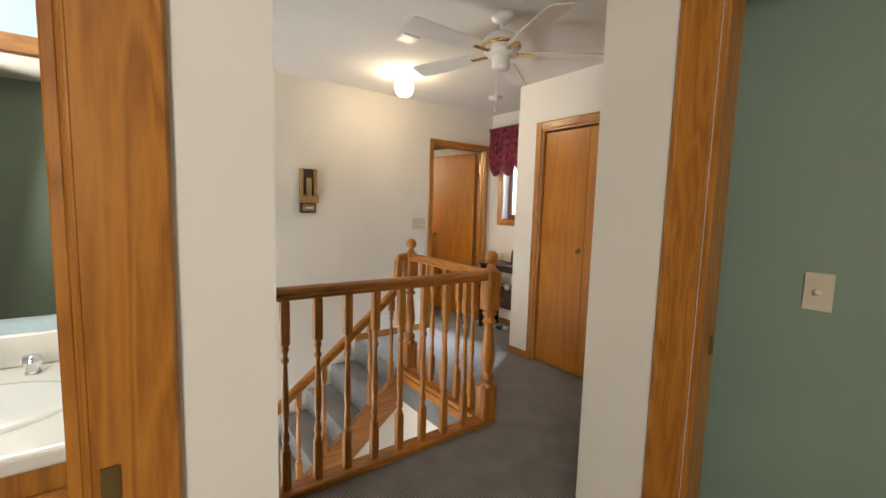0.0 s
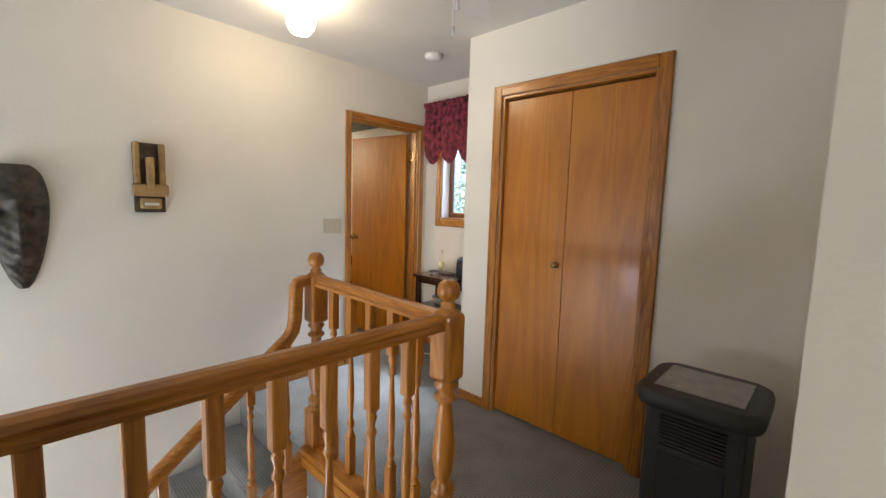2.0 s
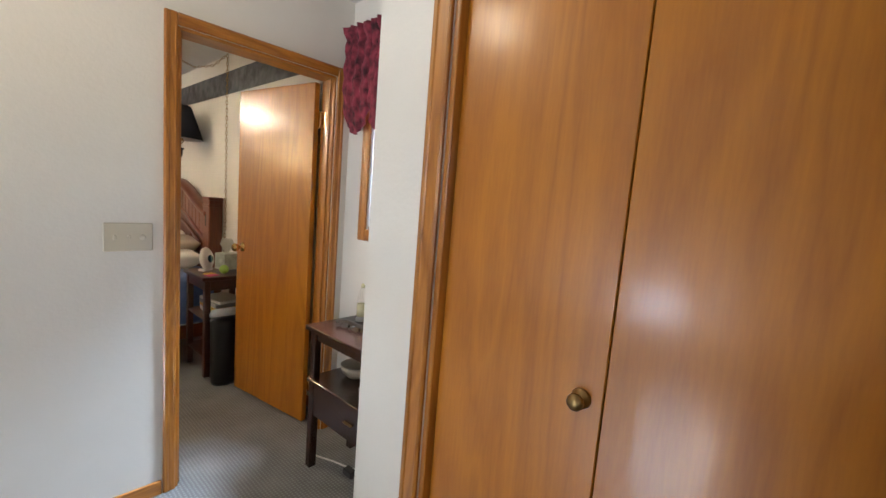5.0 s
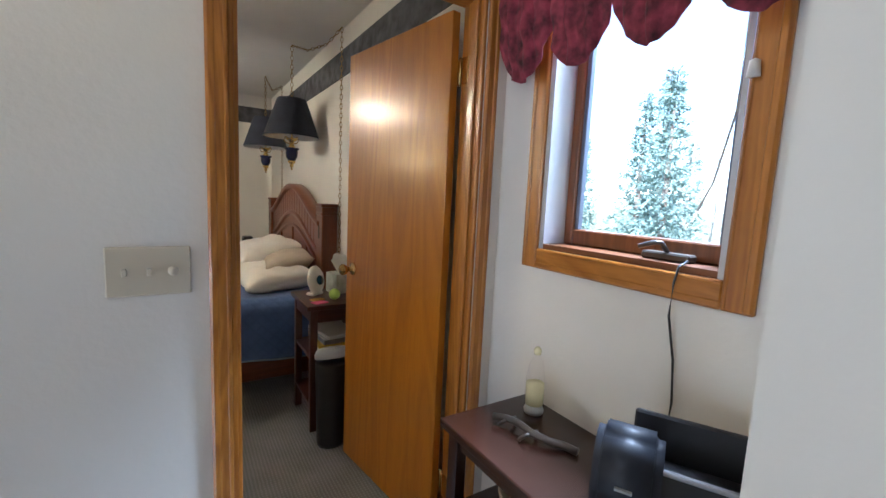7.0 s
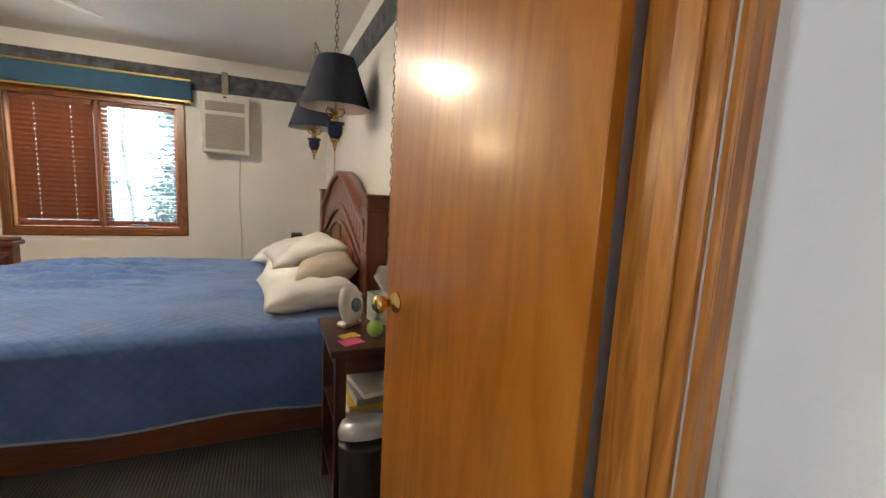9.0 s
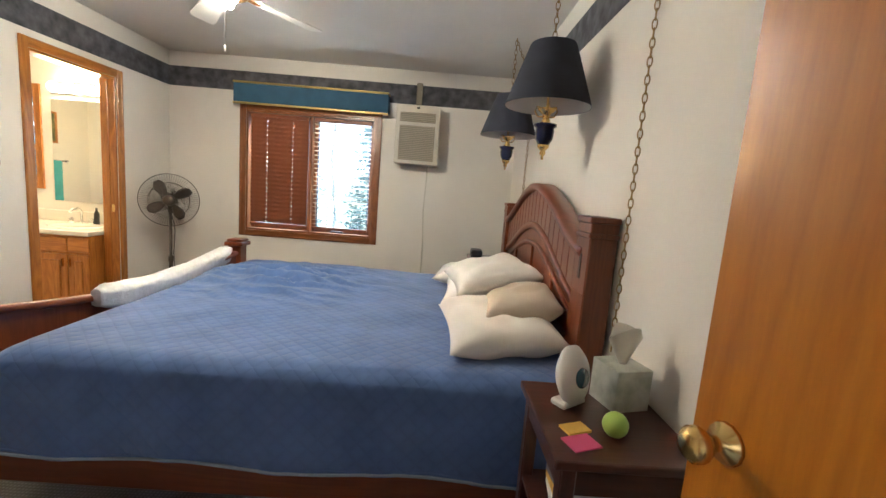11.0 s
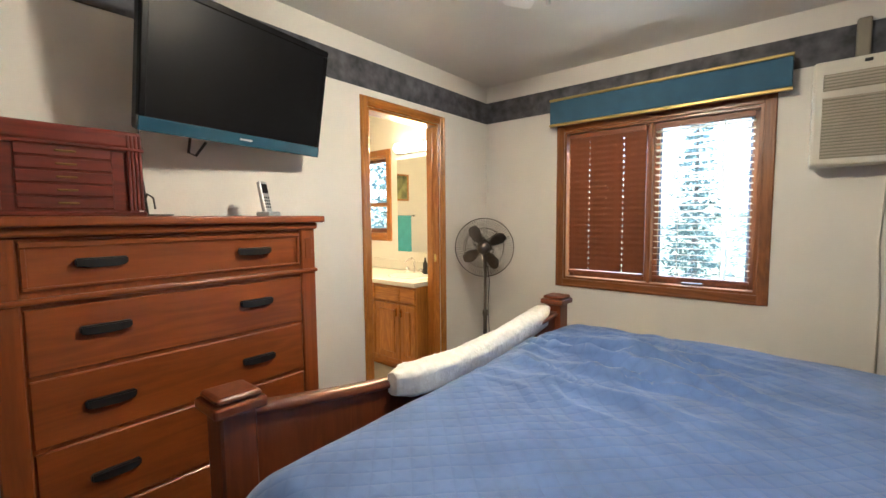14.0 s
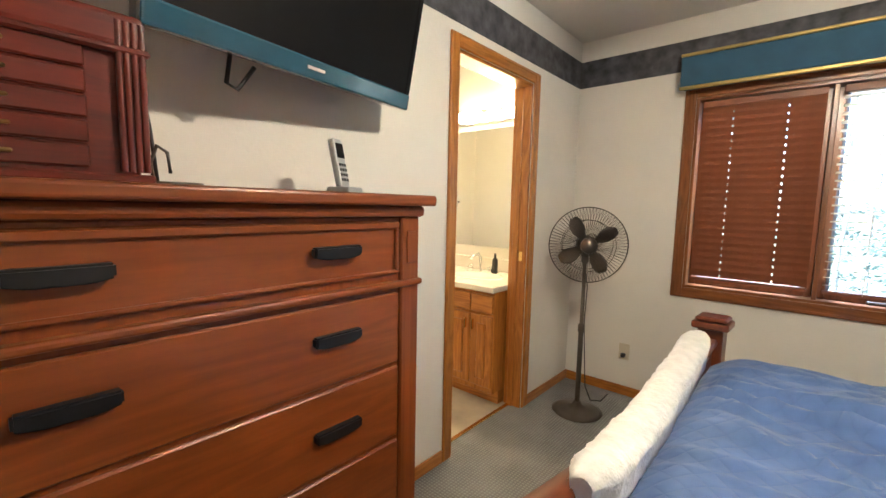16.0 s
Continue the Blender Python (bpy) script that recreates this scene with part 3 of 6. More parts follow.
def pane_window(name, axis, a0, a1, z0, z1, face, outer, label, sashes, kind="oak", liner=None):
    """A timber window with casing, jamb box, sashes and panes. face: room side of the wall, outer: outside."""
    w = thing(name, (0, 0, 0), label, "window", kind="structure")
    side = -1 if outer > face else 1
    casing(w, axis, a0, a1, z0, z1, face, side, four=True, kind=kind)
    lo, hi = sorted((face, outer))
    th = 0.016
    for p, q in ((a0, a0 + th), (a1 - th, a1)):
        part("window_jamb", board(axis, p, q, lo, hi, z0, z1, 0), liner or wood(kind, "Z"), w)
    for p, q in ((z0, z0 + th), (z1 - th, z1)):
        part("window_jamb", board(axis, a0 + th, a1 - th, lo, hi, p, q, 0), wood("sash" if liner else kind, axis), w)
    mid = face + (outer - face) * 0.55
    t = sorted((mid, mid + (outer - face) * 0.28))
    for s0, s1 in sashes:
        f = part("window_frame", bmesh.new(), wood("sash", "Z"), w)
        bm = bmesh.new()
        fw = 0.034
        for args in ((s0, s0 + fw, z0 + th, z1 - th), (s1 - fw, s1, z0 + th, z1 - th), (s0 + fw, s1 - fw, z0 + th, z0 + th + fw + 0.015), (s0 + fw, s1 - fw, z1 - th - fw, z1 - th)):
            b2 = board(axis, args[0], args[1], t[0], t[1], args[2], args[3], 0.004)
            me = bpy.data.meshes.new("tmp")
            b2.to_mesh(me)
            b2.free()
            bm.from_mesh(me)
            bpy.data.meshes.remove(me)
        bm.to_mesh(f.data)
        bm.free()
        g = (t[0] + t[1]) / 2
        gs = sorted((g - side * 0.006, g + side * 0.014))
        rows = ((s0 + fw, s0 + fw + 0.014, z0 + th + fw + 0.015, z1 - th - fw), (s1 - fw - 0.014, s1 - fw, z0 + th + fw + 0.015, z1 - th - fw))
        for r0, r1, q0, q1 in rows:
            part("weather_strip", board(axis, r0, r1, gs[0], gs[1], q0, q1, 0.002), STRIP, w, "dark grey weather strip")
        p = part("pane", board(axis, s0 + fw, s1 - fw, g - 0.002, g + 0.002, z0 + th + fw + 0.015, z1 - th - fw, 0), GLASS, w)
        p.visible_shadow = False
    return w


win1 = pane_window("window_1", "Y", 4.075, 4.61, 1.22, 2.16, 4.54, 4.70, "oak framed landing window looking on spruces", ((4.091, 4.594),), liner=LINER)
b = bx(4.575, 4.612, 4.17, 4.29, 1.237, 1.256, 0.004)
sweep(b, [(4.590, 4.23, 1.256), (4.570, 4.235, 1.279), (4.560, 4.25, 1.279), (4.556, 4.285, 1.266)], circle(0.006))
part("window_crank", b, BRONZE, win1, "dark metal crank handle")
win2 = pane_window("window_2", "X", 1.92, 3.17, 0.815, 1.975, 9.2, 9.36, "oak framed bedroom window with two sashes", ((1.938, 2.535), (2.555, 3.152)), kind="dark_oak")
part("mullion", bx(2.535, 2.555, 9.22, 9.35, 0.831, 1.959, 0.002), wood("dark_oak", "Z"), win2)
part("window_crank", bx(2.75, 2.88, 9.262, 9.29, 0.832, 0.85, 0.004), BRONZE, win2, "dark metal crank handle")
win3 = pane_window("window_3", "X", -0.42, 0.13, 1.14, 1.95, 8.95, 9.10, "small oak framed bathroom window", ((-0.404, 0.114),))
part("glazing_bar", bx(-0.404, 0.114, 9.01, 9.035, 1.435, 1.475), wood("oak", "X"), win3)


def join_boxes(rows, bev=0.0):
    bm = bmesh.new()
    for r in rows:
        b2 = bx(*r, bev)
        me = bpy.data.meshes.new("tmp")
        b2.to_mesh(me)
        b2.free()
        bm.from_mesh(me)
        bpy.data.meshes.remove(me)
    return bm


# ---- stairs and balustrade ----
RISE, RUN, X0 = 0.19, 0.237, 2.80
st = thing("staircase", (X0, 4.37, 0), "grey carpeted stairs going down beside the white wall", "stairs")
for k in range(13):
    z = -RISE * (k + 1)
    b = bx(-RUN * (k + 1) - 0.02, -RUN * k, -0.42, 0.447, z - 0.19, z, 0.012, 2)
    part("step", b, CARPET, st)
b = bmesh.new()
out = [(0.0, 0.02), (-RUN * 13, -RISE * 13 + 0.02), (-RUN * 13, -RISE * 13 - 0.28), (0.0, -0.26)]
va = [b.verts.new((x, -0.47, z)) for x, z in out]
vb = [b.verts.new((x, -0.425, z)) for x, z in out]
b.faces.new(va)
b.faces.new(vb[::-1])
for k in range(4):
    b.faces.new((va[k], vb[k], vb[(k + 1) % 4], va[(k + 1) % 4]))
part("stringer", b, wood("oak", "X"), st, "varnished oak stringer")
b = bmesh.new()
va = [b.verts.new((x, -0.462, z)) for x, z in ((0, -0.24), (-RUN * 13, -RISE * 13 - 0.26), (-RUN * 13, LOW), (0, LOW))]
vb = [b.verts.new((v.co.x, -0.43, v.co.z)) for v in va]
b.faces.new(va)
b.faces.new(vb[::-1])
for k in range(4):
    b.faces.new((va[k], vb[k], vb[(k + 1) % 4], va[(k + 1) % 4]))
structure("wall_under_stairs", b, WALL, "white panelling under the stairs").matrix_world = pose(X0, 4.37, 0)

RAILPROF = [(-0.030, -0.026), (0.030, -0.026), (0.033, -0.012), (0.024, -0.004), (0.030, 0.008), (0.024, 0.022), (0.010, 0.030), (-0.010, 0.030), (-0.024, 0.022), (-0.030, 0.008), (-0.024, -0.004), (-0.033, -0.012)]


def turned(bm, h0, h1, sq, cx=0.0, cy=0.0):
    """The turned middle of a post, between two square blocks."""
    L = h1 - h0
    r = sq
    prof = [(r * 0.95, 0), (r * 0.98, 0.02), (r * 0.62, 0.05), (r * 0.62, 0.06), (r * 0.92, 0.09), (r * 0.95, 0.13), (r * 0.62, 0.17), (r * 0.55, 0.19), (r * 0.70, 0.24), (r * 0.88, 0.36),
            (r * 0.86, 0.46), (r * 0.62, 0.70), (r * 0.52, 0.80), (r * 0.56, 0.82), (r * 0.88, 0.84), (r * 0.88, 0.86), (r * 0.56, 0.88), (r * 0.66, 0.92), (r * 0.92, 0.95), (r * 0.70, 0.98), (r * 0.95, 1.0)]
    lathe(bm, [(q, h0 + z * L) for q, z in prof], cx, cy, 14)


def baluster_mesh(height, sq=0.0205, low=0.20, top=0.20):
    bm = bx(-sq, sq, -sq, sq, 0, low, 0.004)
    box(bm, -sq, sq, -sq, sq, height - top, height, 0.004)
    turned(bm, low - 0.002, height - top + 0.002, sq)
    bmesh.ops.recalc_face_normals(bm, faces=bm.faces)
    me = bpy.data.meshes.new("baluster")
    bm.to_mesh(me)
    bm.free()
    me.materials.append(wood("oak", "Z"))
    return me


def newel(parent, x, y, z0, h, sq=0.049):
    bm = bx(x - sq, x + sq, y - sq, y + sq, z0, z0 + 0.24, 0.008, 2)
    box(bm, x - sq, x + sq, y - sq, y + sq, z0 + h - 0.34, z0 + h - 0.09, 0.018, 3)
    turned(bm, z0 + 0.235, z0 + h - 0.335, sq, x, y)
    t = z0 + h
    lathe(bm, [(sq * 0.9, t - 0.10), (sq * 0.95, t - 0.088), (sq * 0.6, t - 0.075), (sq * 0.55, t - 0.068), (0.030, t - 0.060), (0.018, t - 0.052), (0.022, t - 0.046), (0.036, t - 0.036), (0.042, t - 0.018),
               (0.042, t - 0.004), (0.036, t + 0.014), (0.022, t + 0.027), (0, t + 0.031)], x, y, 18)
    return part("newel_post", bm, wood("oak", "Z"), parent)


NX, NY, SY = 2.83, 2.925, 3.90
rail = thing("hall_balustrade", (0, 0, 0), "turned oak balustrade round the stairwell", "railing")
newel(rail, NX, NY, 0.0, 1.063)
newel(rail, 2.86, SY, 0.0, 1.06)
newel(rail, 1.305, NY, 0.0, 1.075)
part("hand_rail", sweep(bmesh.new(), [(1.30, NY, 0.955), (NX, NY, 0.943)], RAILPROF, smooth=False), wood("oak", "X"), rail)
part("hand_rail", sweep(bmesh.new(), [(NX, NY, 0.943), (2.86, SY, 0.945)], RAILPROF, smooth=False), wood("oak", "Y"), rail)
part("shoe_rail", bx(1.25, NX + 0.045, NY - 0.05, NY + 0.05, 0.0, 0.035, 0.006), wood("oak", "X"), rail)
part("shoe_rail", bx(NX - 0.06, NX + 0.04, NY + 0.05, SY + 0.03, 0.0, 0.035, 0.006), wood("oak", "Y"), rail)
part("fascia_board", bx(1.25, NX - 0.06, NY + 0.047, NY + 0.062, -0.26, -0.003, 0.003), wood("oak", "X"), rail)
part("fascia_board", bx(NX - 0.062, NX - 0.035, NY + 0.06, SY, -0.06, -0.003, 0.003), wood("oak", "Y"), rail)
bal = baluster_mesh(0.888, 0.0195)
for k in range(9):
    o = new("baluster", bal)
    o.parent = rail
    o.matrix_local = pose(1.45 + 0.149 * k, NY, 0.033)
for k in range(5):
    o = new("baluster", bal)
    o.parent = rail
    o.matrix_local = pose(NX + 0.005 * k, NY + 0.155 + 0.158 * k, 0.035)
srail = thing("stair_rail", (0, 0, 0), "sloping oak stair rail with a gooseneck at the newel", "railing")
pts = [(2.86, SY, 0.945), (2.775, SY, 0.945), (2.755, SY, 0.94), (2.745, SY, 0.92), (2.742, SY, 0.86), (2.738, SY, 0.76), (2.725, SY, 0.70), (2.69, SY, 0.655)]
pts += [(2.69 - 0.1 * k, SY, 0.655 - 0.0802 * k) for k in range(1, 28)]
part("hand_rail", sweep(bmesh.new(), pts, RAILPROF, up=(-0.5, 0, 0.9)), wood("oak", "X"), srail)
for k in range(12):
    x = 2.70 - 0.185 * k
    h = 0.655 - 0.802 * (2.69 - x) - (-0.802 * (2.80 - x) + 0.02) - 0.01
    if k == 0:
        bal2 = baluster_mesh(h, 0.0205, 0.16, 0.14)
    o = new("baluster", bal2)
    o.parent = srail
    o.matrix_local = pose(x, SY + 0.02, -0.802 * (2.80 - x) + 0.02)

# ---- hall things ----
def lamp_globe():
    t = thing("ceiling_globe_lamp", (2.91, 4.14, H), "lit round white glass globe lamp on the ceiling", "lamp")
    part("canopy", lathe(bmesh.new(), [(0, 0), (0.06, 0), (0.058, -0.012), (0.04, -0.03), (0.038, -0.045), (0, -0.045)], n=20), WHITEM, t)
    part("globe", lathe(bmesh.new(), [(0.036, -0.045), (0.055, -0.06), (0.073, -0.09), (0.077, -0.12), (0.068, -0.155), (0.045, -0.182), (0, -0.195)], n=24), GLOBE, t, "glowing white glass globe")


lamp_globe()


def ceiling_fan(name, loc, turn, r, label, lit):
    t = thing(name, loc, label, "ceiling fan", rz=turn)
    part("canopy", lathe(bmesh.new(), [(0, 0), (0.065, 0), (0.06, -0.03), (0.03, -0.055), (0, -0.055)], n=20), WHITEM, t)
    part("down_rod", lathe(bmesh.new(), [(0.012, -0.05), (0.012, -0.11)], n=10), WHITEM, t)
    part("motor", lathe(bmesh.new(), [(0, -0.09), (0.04, -0.10), (0.075, -0.12), (0.105, -0.145), (0.108, -0.175), (0.09, -0.195), (0.10, -0.205), (0.085, -0.225), (0.05, -0.235), (0, -0.24)], n=28), WHITEM, t, "white motor housing")
    part("trim_ring", lathe(bmesh.new(), [(0.107, -0.168), (0.112, -0.172), (0.112, -0.182), (0.100, -0.186)], n=28), BRASS, t, "brass ring")
    kit = 0.085 if lit else 0.0
    if not lit:
        part("switch_cup", lathe(bmesh.new(), [(0.05, -0.235), (0.052, -0.29), (0.04, -0.305), (0, -0.31)], n=20), WHITEM, t)
    for k in range(5):
        a = 2 * math.pi * k / 5
        rot = Matrix.Rotation(a, 4, "Z")
        b = bmesh.new()
        box(b, 0.09, 0.20, -0.016, 0.016, -0.222, -0.216, 0.002)
        bmesh.ops.transform(b, matrix=rot, verts=b.verts)
        arm = part("blade_arm", b, BRASS, t, "brass blade arm")
        b = bmesh.new()
        outl = [(0.17, -0.048), (r - 0.05, -0.066), (r - 0.01, -0.060), (r, -0.045), (r, 0.045), (r - 0.01, 0.060), (r - 0.05, 0.066), (0.17, 0.048)]
        for dz in (-0.0035, 0.0035):
            for x, y in outl:
                b.verts.new((x, y, -0.214 + dz + y * 0.2))
        b.verts.ensure_lookup_table()
        n = len(outl)
        b.faces.new([b.verts[i] for i in range(n)][::-1])
        b.faces.new([b.verts[n + i] for i in range(n)])
        for i in range(n):
            j = (i + 1) % n
            b.faces.new((b.verts[i], b.verts[j], b.verts[n + j], b.verts[n + i]))
        bmesh.ops.transform(b, matrix=rot, verts=b.verts)
        part("blade", b, WHITEM, t)
    for dx, dy, ln in ((-0.03, -0.06, 0.285),) if lit else ((0.03, 0.03, 0.20), (-0.035, 0.01, 0.15)):
        b = bmesh.new()
        sweep(b, [(dx, dy, kit - 0.30), (dx, dy, kit - 0.30 - ln)], circle(0.002, 6))
        lathe(b, [(0, kit - 0.30 - ln - 0.03), (0.007, kit - 0.30 - ln - 0.025), (0.005, kit - 0.30 - ln), (0, kit - 0.30 - ln + 0.002)], dx, dy, 8)
        part("pull_chain", b, WHITEP, t)
    if lit:
        part("light_fitter", lathe(bmesh.new(), [(0.052, kit - 0.29), (0.055, kit - 0.32), (0.03, kit - 0.33), (0, kit - 0.33)], n=16), BRASS, t, "brass light fitter")
        # Plate added above the bulbs to keep their light off the ceiling.
        part("light_baffle", lathe(bmesh.new(), [(0.03, kit - 0.312), (0.10, kit - 0.316), (0.11, kit - 0.322), (0.10, kit - 0.326), (0.03, kit - 0.326)], n=24), BRASS, t, "added brass plate keeping light off the ceiling")
        for a in (0.6, 2.7, 4.8):
            b = lathe(bmesh.new(), [(0.014, kit - 0.318), (0.024, kit - 0.328), (0.028, kit - 0.348), (0.022, kit - 0.366), (0, kit - 0.372)], 0.05 * math.cos(a), 0.06 * math.sin(a), 12)
            part("bulb", b, BULB, t, "glowing bulb")
    return t


ceiling_fan("ceiling_fan", (2.79, 2.87, H), 35, 0.62, "white five-bladed ceiling fan with brass trim", False)
ceiling_fan("ceiling_fan", (2.70, 7.25, H + 0.02), 57, 0.58, "white bedroom ceiling fan with lit bulbs and pull chains", True)
t = thing("smoke_detector", (3.97, 4.18, H), "round white smoke detector on the ceiling", "smoke detector")
part("housing", lathe(bmesh.new(), [(0, 0), (0.065, 0), (0.064, -0.02), (0.05, -0.035), (0.03, -0.04), (0, -0.04)], n=24), WHITEP, t)
# White plate put in for a bright square of light on the ceiling.
t = thing("ceiling_hatch", (2.55, 3.50, H), "small white square plate standing for a bright patch of light", "vent")
part("plate", bx(-0.06, 0.06, -0.055, 0.055, -0.012, 0, 0.004), WHITEM, t)


def mask_shield():
    t = thing("oval_mask", (1.795, 4.82, 1.19), "dark carved wooden oval mask hung on the wall", "mask")
    bm = bmesh.new()
    n, m = 28, 34
    rows = []
    for i in range(m + 1):
        v = i / m
        z = 0.30 - 0.60 * v
        w = 0.113 * max(0.02, math.sin(math.pi * min(1.0, v * 0.97 + 0.012) ** 0.60)) ** 0.52
        row = []
        for j in range(n + 1):
            u = -1 + 2 * j / n
            d = 0.06 * math.sqrt(max(0, 1 - u * u)) * (0.5 + 0.5 * math.sin(math.pi * min(1, v + 0.15)))
            d += 0.022 * max(0, 1 - abs(u) * 3.5) * math.exp(-((v - 0.5) / 0.16) ** 2)
            d += -0.030 * math.exp(-((v - 0.38) / 0.05) ** 2 - ((abs(u) - 0.45) / 0.18) ** 2) + 0.004 * math.sin(v * 70 + abs(u) * 9)
            d += 0.020 * math.exp(-((v - 0.73) / 0.03) ** 2 - (u / 0.4) ** 2) + 0.018 * math.exp(-((v - 0.27) / 0.04) ** 2) - 0.012 * math.exp(-((v - 0.79) / 0.02) ** 2 - (u / 0.4) ** 2)
            row.append(bm.verts.new((u * w, -0.006 - d, z)))
        rows.append(row)
    for a, b in zip(rows, rows[1:]):
        for j in range(n):
            f = bm.faces.new((a[j], a[j + 1], b[j + 1], b[j]))
            f.smooth = True
    edge = [r[0] for r in rows] + [r[-1] for r in rows[::-1]]
    back = [bm.verts.new((v.co.x, 0, v.co.z)) for v in edge]
    for k in range(len(edge)):
        k2 = (k + 1) % len(edge)
        bm.faces.new((edge[k], edge[k2], back[k2], back[k]))
    part("carving", bm, MASKD, t)


mask_shield()
t = thing("square_mask", (2.33, 4.82, 1.455), "narrow tan and black carved wooden mask on the wall", "mask")
bm = bx(-0.075, 0.075, -0.018, 0, -0.19, 0.20, 0.006)
part("back_board", bm, MASKD, t, "black carved board")
bm = join_boxes([(-0.075, -0.045, -0.045, -0.017, -0.05, 0.2), (0.045, 0.075, -0.045, -0.017, -0.05, 0.2), (-0.018, 0.018, -0.065, -0.017, -0.06, 0.12), (-0.085, 0.085, -0.055, -0.017, -0.10, -0.03), (-0.05, 0.05, -0.05, -0.017, -0.17, -0.11)], 0.006)
part("face_relief", bm, MASKT, t, "tan carved face")
part("teeth", bx(-0.035, 0.035, -0.056, -0.05, -0.150, -0.135, 0.002), WHITEP, t)
t = thing("painted_mask", (1.24, 4.82, 0.78), "multicoloured painted oval mask on the stair wall", "mask")
bm = lathe(bmesh.new(), [(0, -0.05), (0.05, -0.045), (0.085, -0.03), (0.10, -0.012), (0.10, 0)], n=28)
bmesh.ops.transform(bm, matrix=Matrix.Diagonal((0.72, 2.35, 1, 1)), verts=bm.verts)
bmesh.ops.transform(bm, matrix=Matrix.Rotation(radians(90), 4, "X"), verts=bm.verts)
for v in bm.verts:
    v.co.y = -abs(v.co.y)
part("shell", bm, MASKC, t)
for x0, x1, z0, z1, m_ in ((-0.035, -0.01, -0.02, 0.07, LIME), (0.01, 0.035, -0.02, 0.07, TEAL), (-0.03, 0.03, -0.14, -0.11, PINK), (-0.02, 0.02, 0.11, 0.14, YELLOW)):
    part("painted_patch", bx(x0, x1, -0.056, -0.04, z0, z1, 0.004), m_, t, "bright painted patch")


def switch_plate(name, loc, rz, gangs, label, mat, dimmer=False):
    w = 0.07 + 0.046 * (gangs - 1)
    t = thing(name, loc, label, "switch", rz=rz)
    part("plate", bx(-w / 2, w / 2, -0.007, 0, -0.057, 0.057, 0.003), mat, t)
    for k in range(gangs):
        x = (k - (gangs - 1) / 2) * 0.046
        if dimmer or k == gangs - 1 and gangs == 3:
            b = lathe(bmesh.new(), [(0.011, 0.0), (0.010, 0.014), (0, 0.015)], n=14)
            bmesh.ops.transform(b, matrix=Matrix.Translation((x, -0.007, 0)) @ Matrix.Rotation(radians(90), 4, "X"), verts=b.verts)
            part("dimmer_knob", b, mat, t)
        else:
            part("toggle", bx(x - 0.005, x + 0.005, -0.018, -0.007, -0.009, 0.008, 0.002), mat, t)
    return t


switch_plate("light_switch", (3.522, 4.82, 1.165), 0, 3, "three-gang ivory light switch plate beside the door", ALMOND)
switch_plate("light_switch", (2.72, 1.39, 1.13), -90, 1, "single ivory dimmer plate on the green wall", ALMOND, True)


def outlet(loc, rz):
    t = thing("wall_outlet", loc, "ivory wall outlet with a plug low on the wall", "outlet", rz=rz)
    part("plate", bx(-0.035, 0.035, -0.006, 0, -0.057, 0.057, 0.003), ALMOND, t)
    part("plug", bx(-0.014, 0.014, -0.035, -0.006, -0.035, -0.008, 0.004), BLACKP, t)


outlet((1.60, 9.2, 0.31), 0)

def rounded_slab(x0, x1, y0, y1, z0, z1, r, bev):
    """A slab with corners rounded in plan and eased upper and lower edges."""
    b = bmesh.new()
    ring = []
    for cx, cy, a0 in ((x1 - r, y1 - r, 0), (x0 + r, y1 - r, 90), (x0 + r, y0 + r, 180), (x1 - r, y0 + r, 270)):
        for k in range(7):
            a = radians(a0 + 15 * k)
            ring.append((cx, cy, math.cos(a), math.sin(a)))
    rows = []
    for d, z in ((bev, z0), (bev * 0.3, z0 + bev * 0.3), (0, z0 + bev), (0, z1 - bev), (bev * 0.3, z1 - bev * 0.3), (bev, z1)):
        rows.append([b.verts.new((cx + (r - d) * ca, cy + (r - d) * sa, z)) for cx, cy, ca, sa in ring])
    n = len(ring)
    for p, q in zip(rows, rows[1:]):
        for k in range(n):
            b.faces.new((p[k], p[(k + 1) % n], q[(k + 1) % n], q[k])).smooth = True
    b.faces.new(rows[0][::-1])
    b.faces.new(rows[-1])
    return b


# heater
t = thing("infrared_heater", (3.52, 2.235, 0), "dark brown cabinet heater with a grey stone top", "heater")
part("cabinet", bx(-0.155, 0.175, -0.155, 0.16, 0.05, 0.65, 0.02, 2), HEATER, t)
part("top_rim", rounded_slab(-0.205, 0.195, -0.20, 0.20, 0.645, 0.715, 0.085, 0.022), HEATER, t)
part("top_inlay", bx(-0.135, 0.125, -0.14, 0.14, 0.7155, 0.719, 0.001), STONE, t, "grey stone-look panel")
part("plinth", bx(-0.18, 0.18, -0.175, 0.175, 0.03, 0.07, 0.01), HEATER, t)
for k in range(9):
    part("grille_slat", bx(-0.166, -0.150, -0.105, 0.105, 0.50 + 0.014 * k, 0.508 + 0.014 * k, 0.002), HEATER, t)
part("front_panel", bx(-0.160, -0.150, -0.11, 0.11, 0.12, 0.48, 0.004), BLACKP, t)
for sx in (-0.14, 0.14):
    for sy in (-0.14, 0.14):
        part("caster", lathe(bmesh.new(), [(0, 0), (0.018, 0), (0.02, 0.03), (0, 0.03)], sx, sy, 10), BLACKP, t)


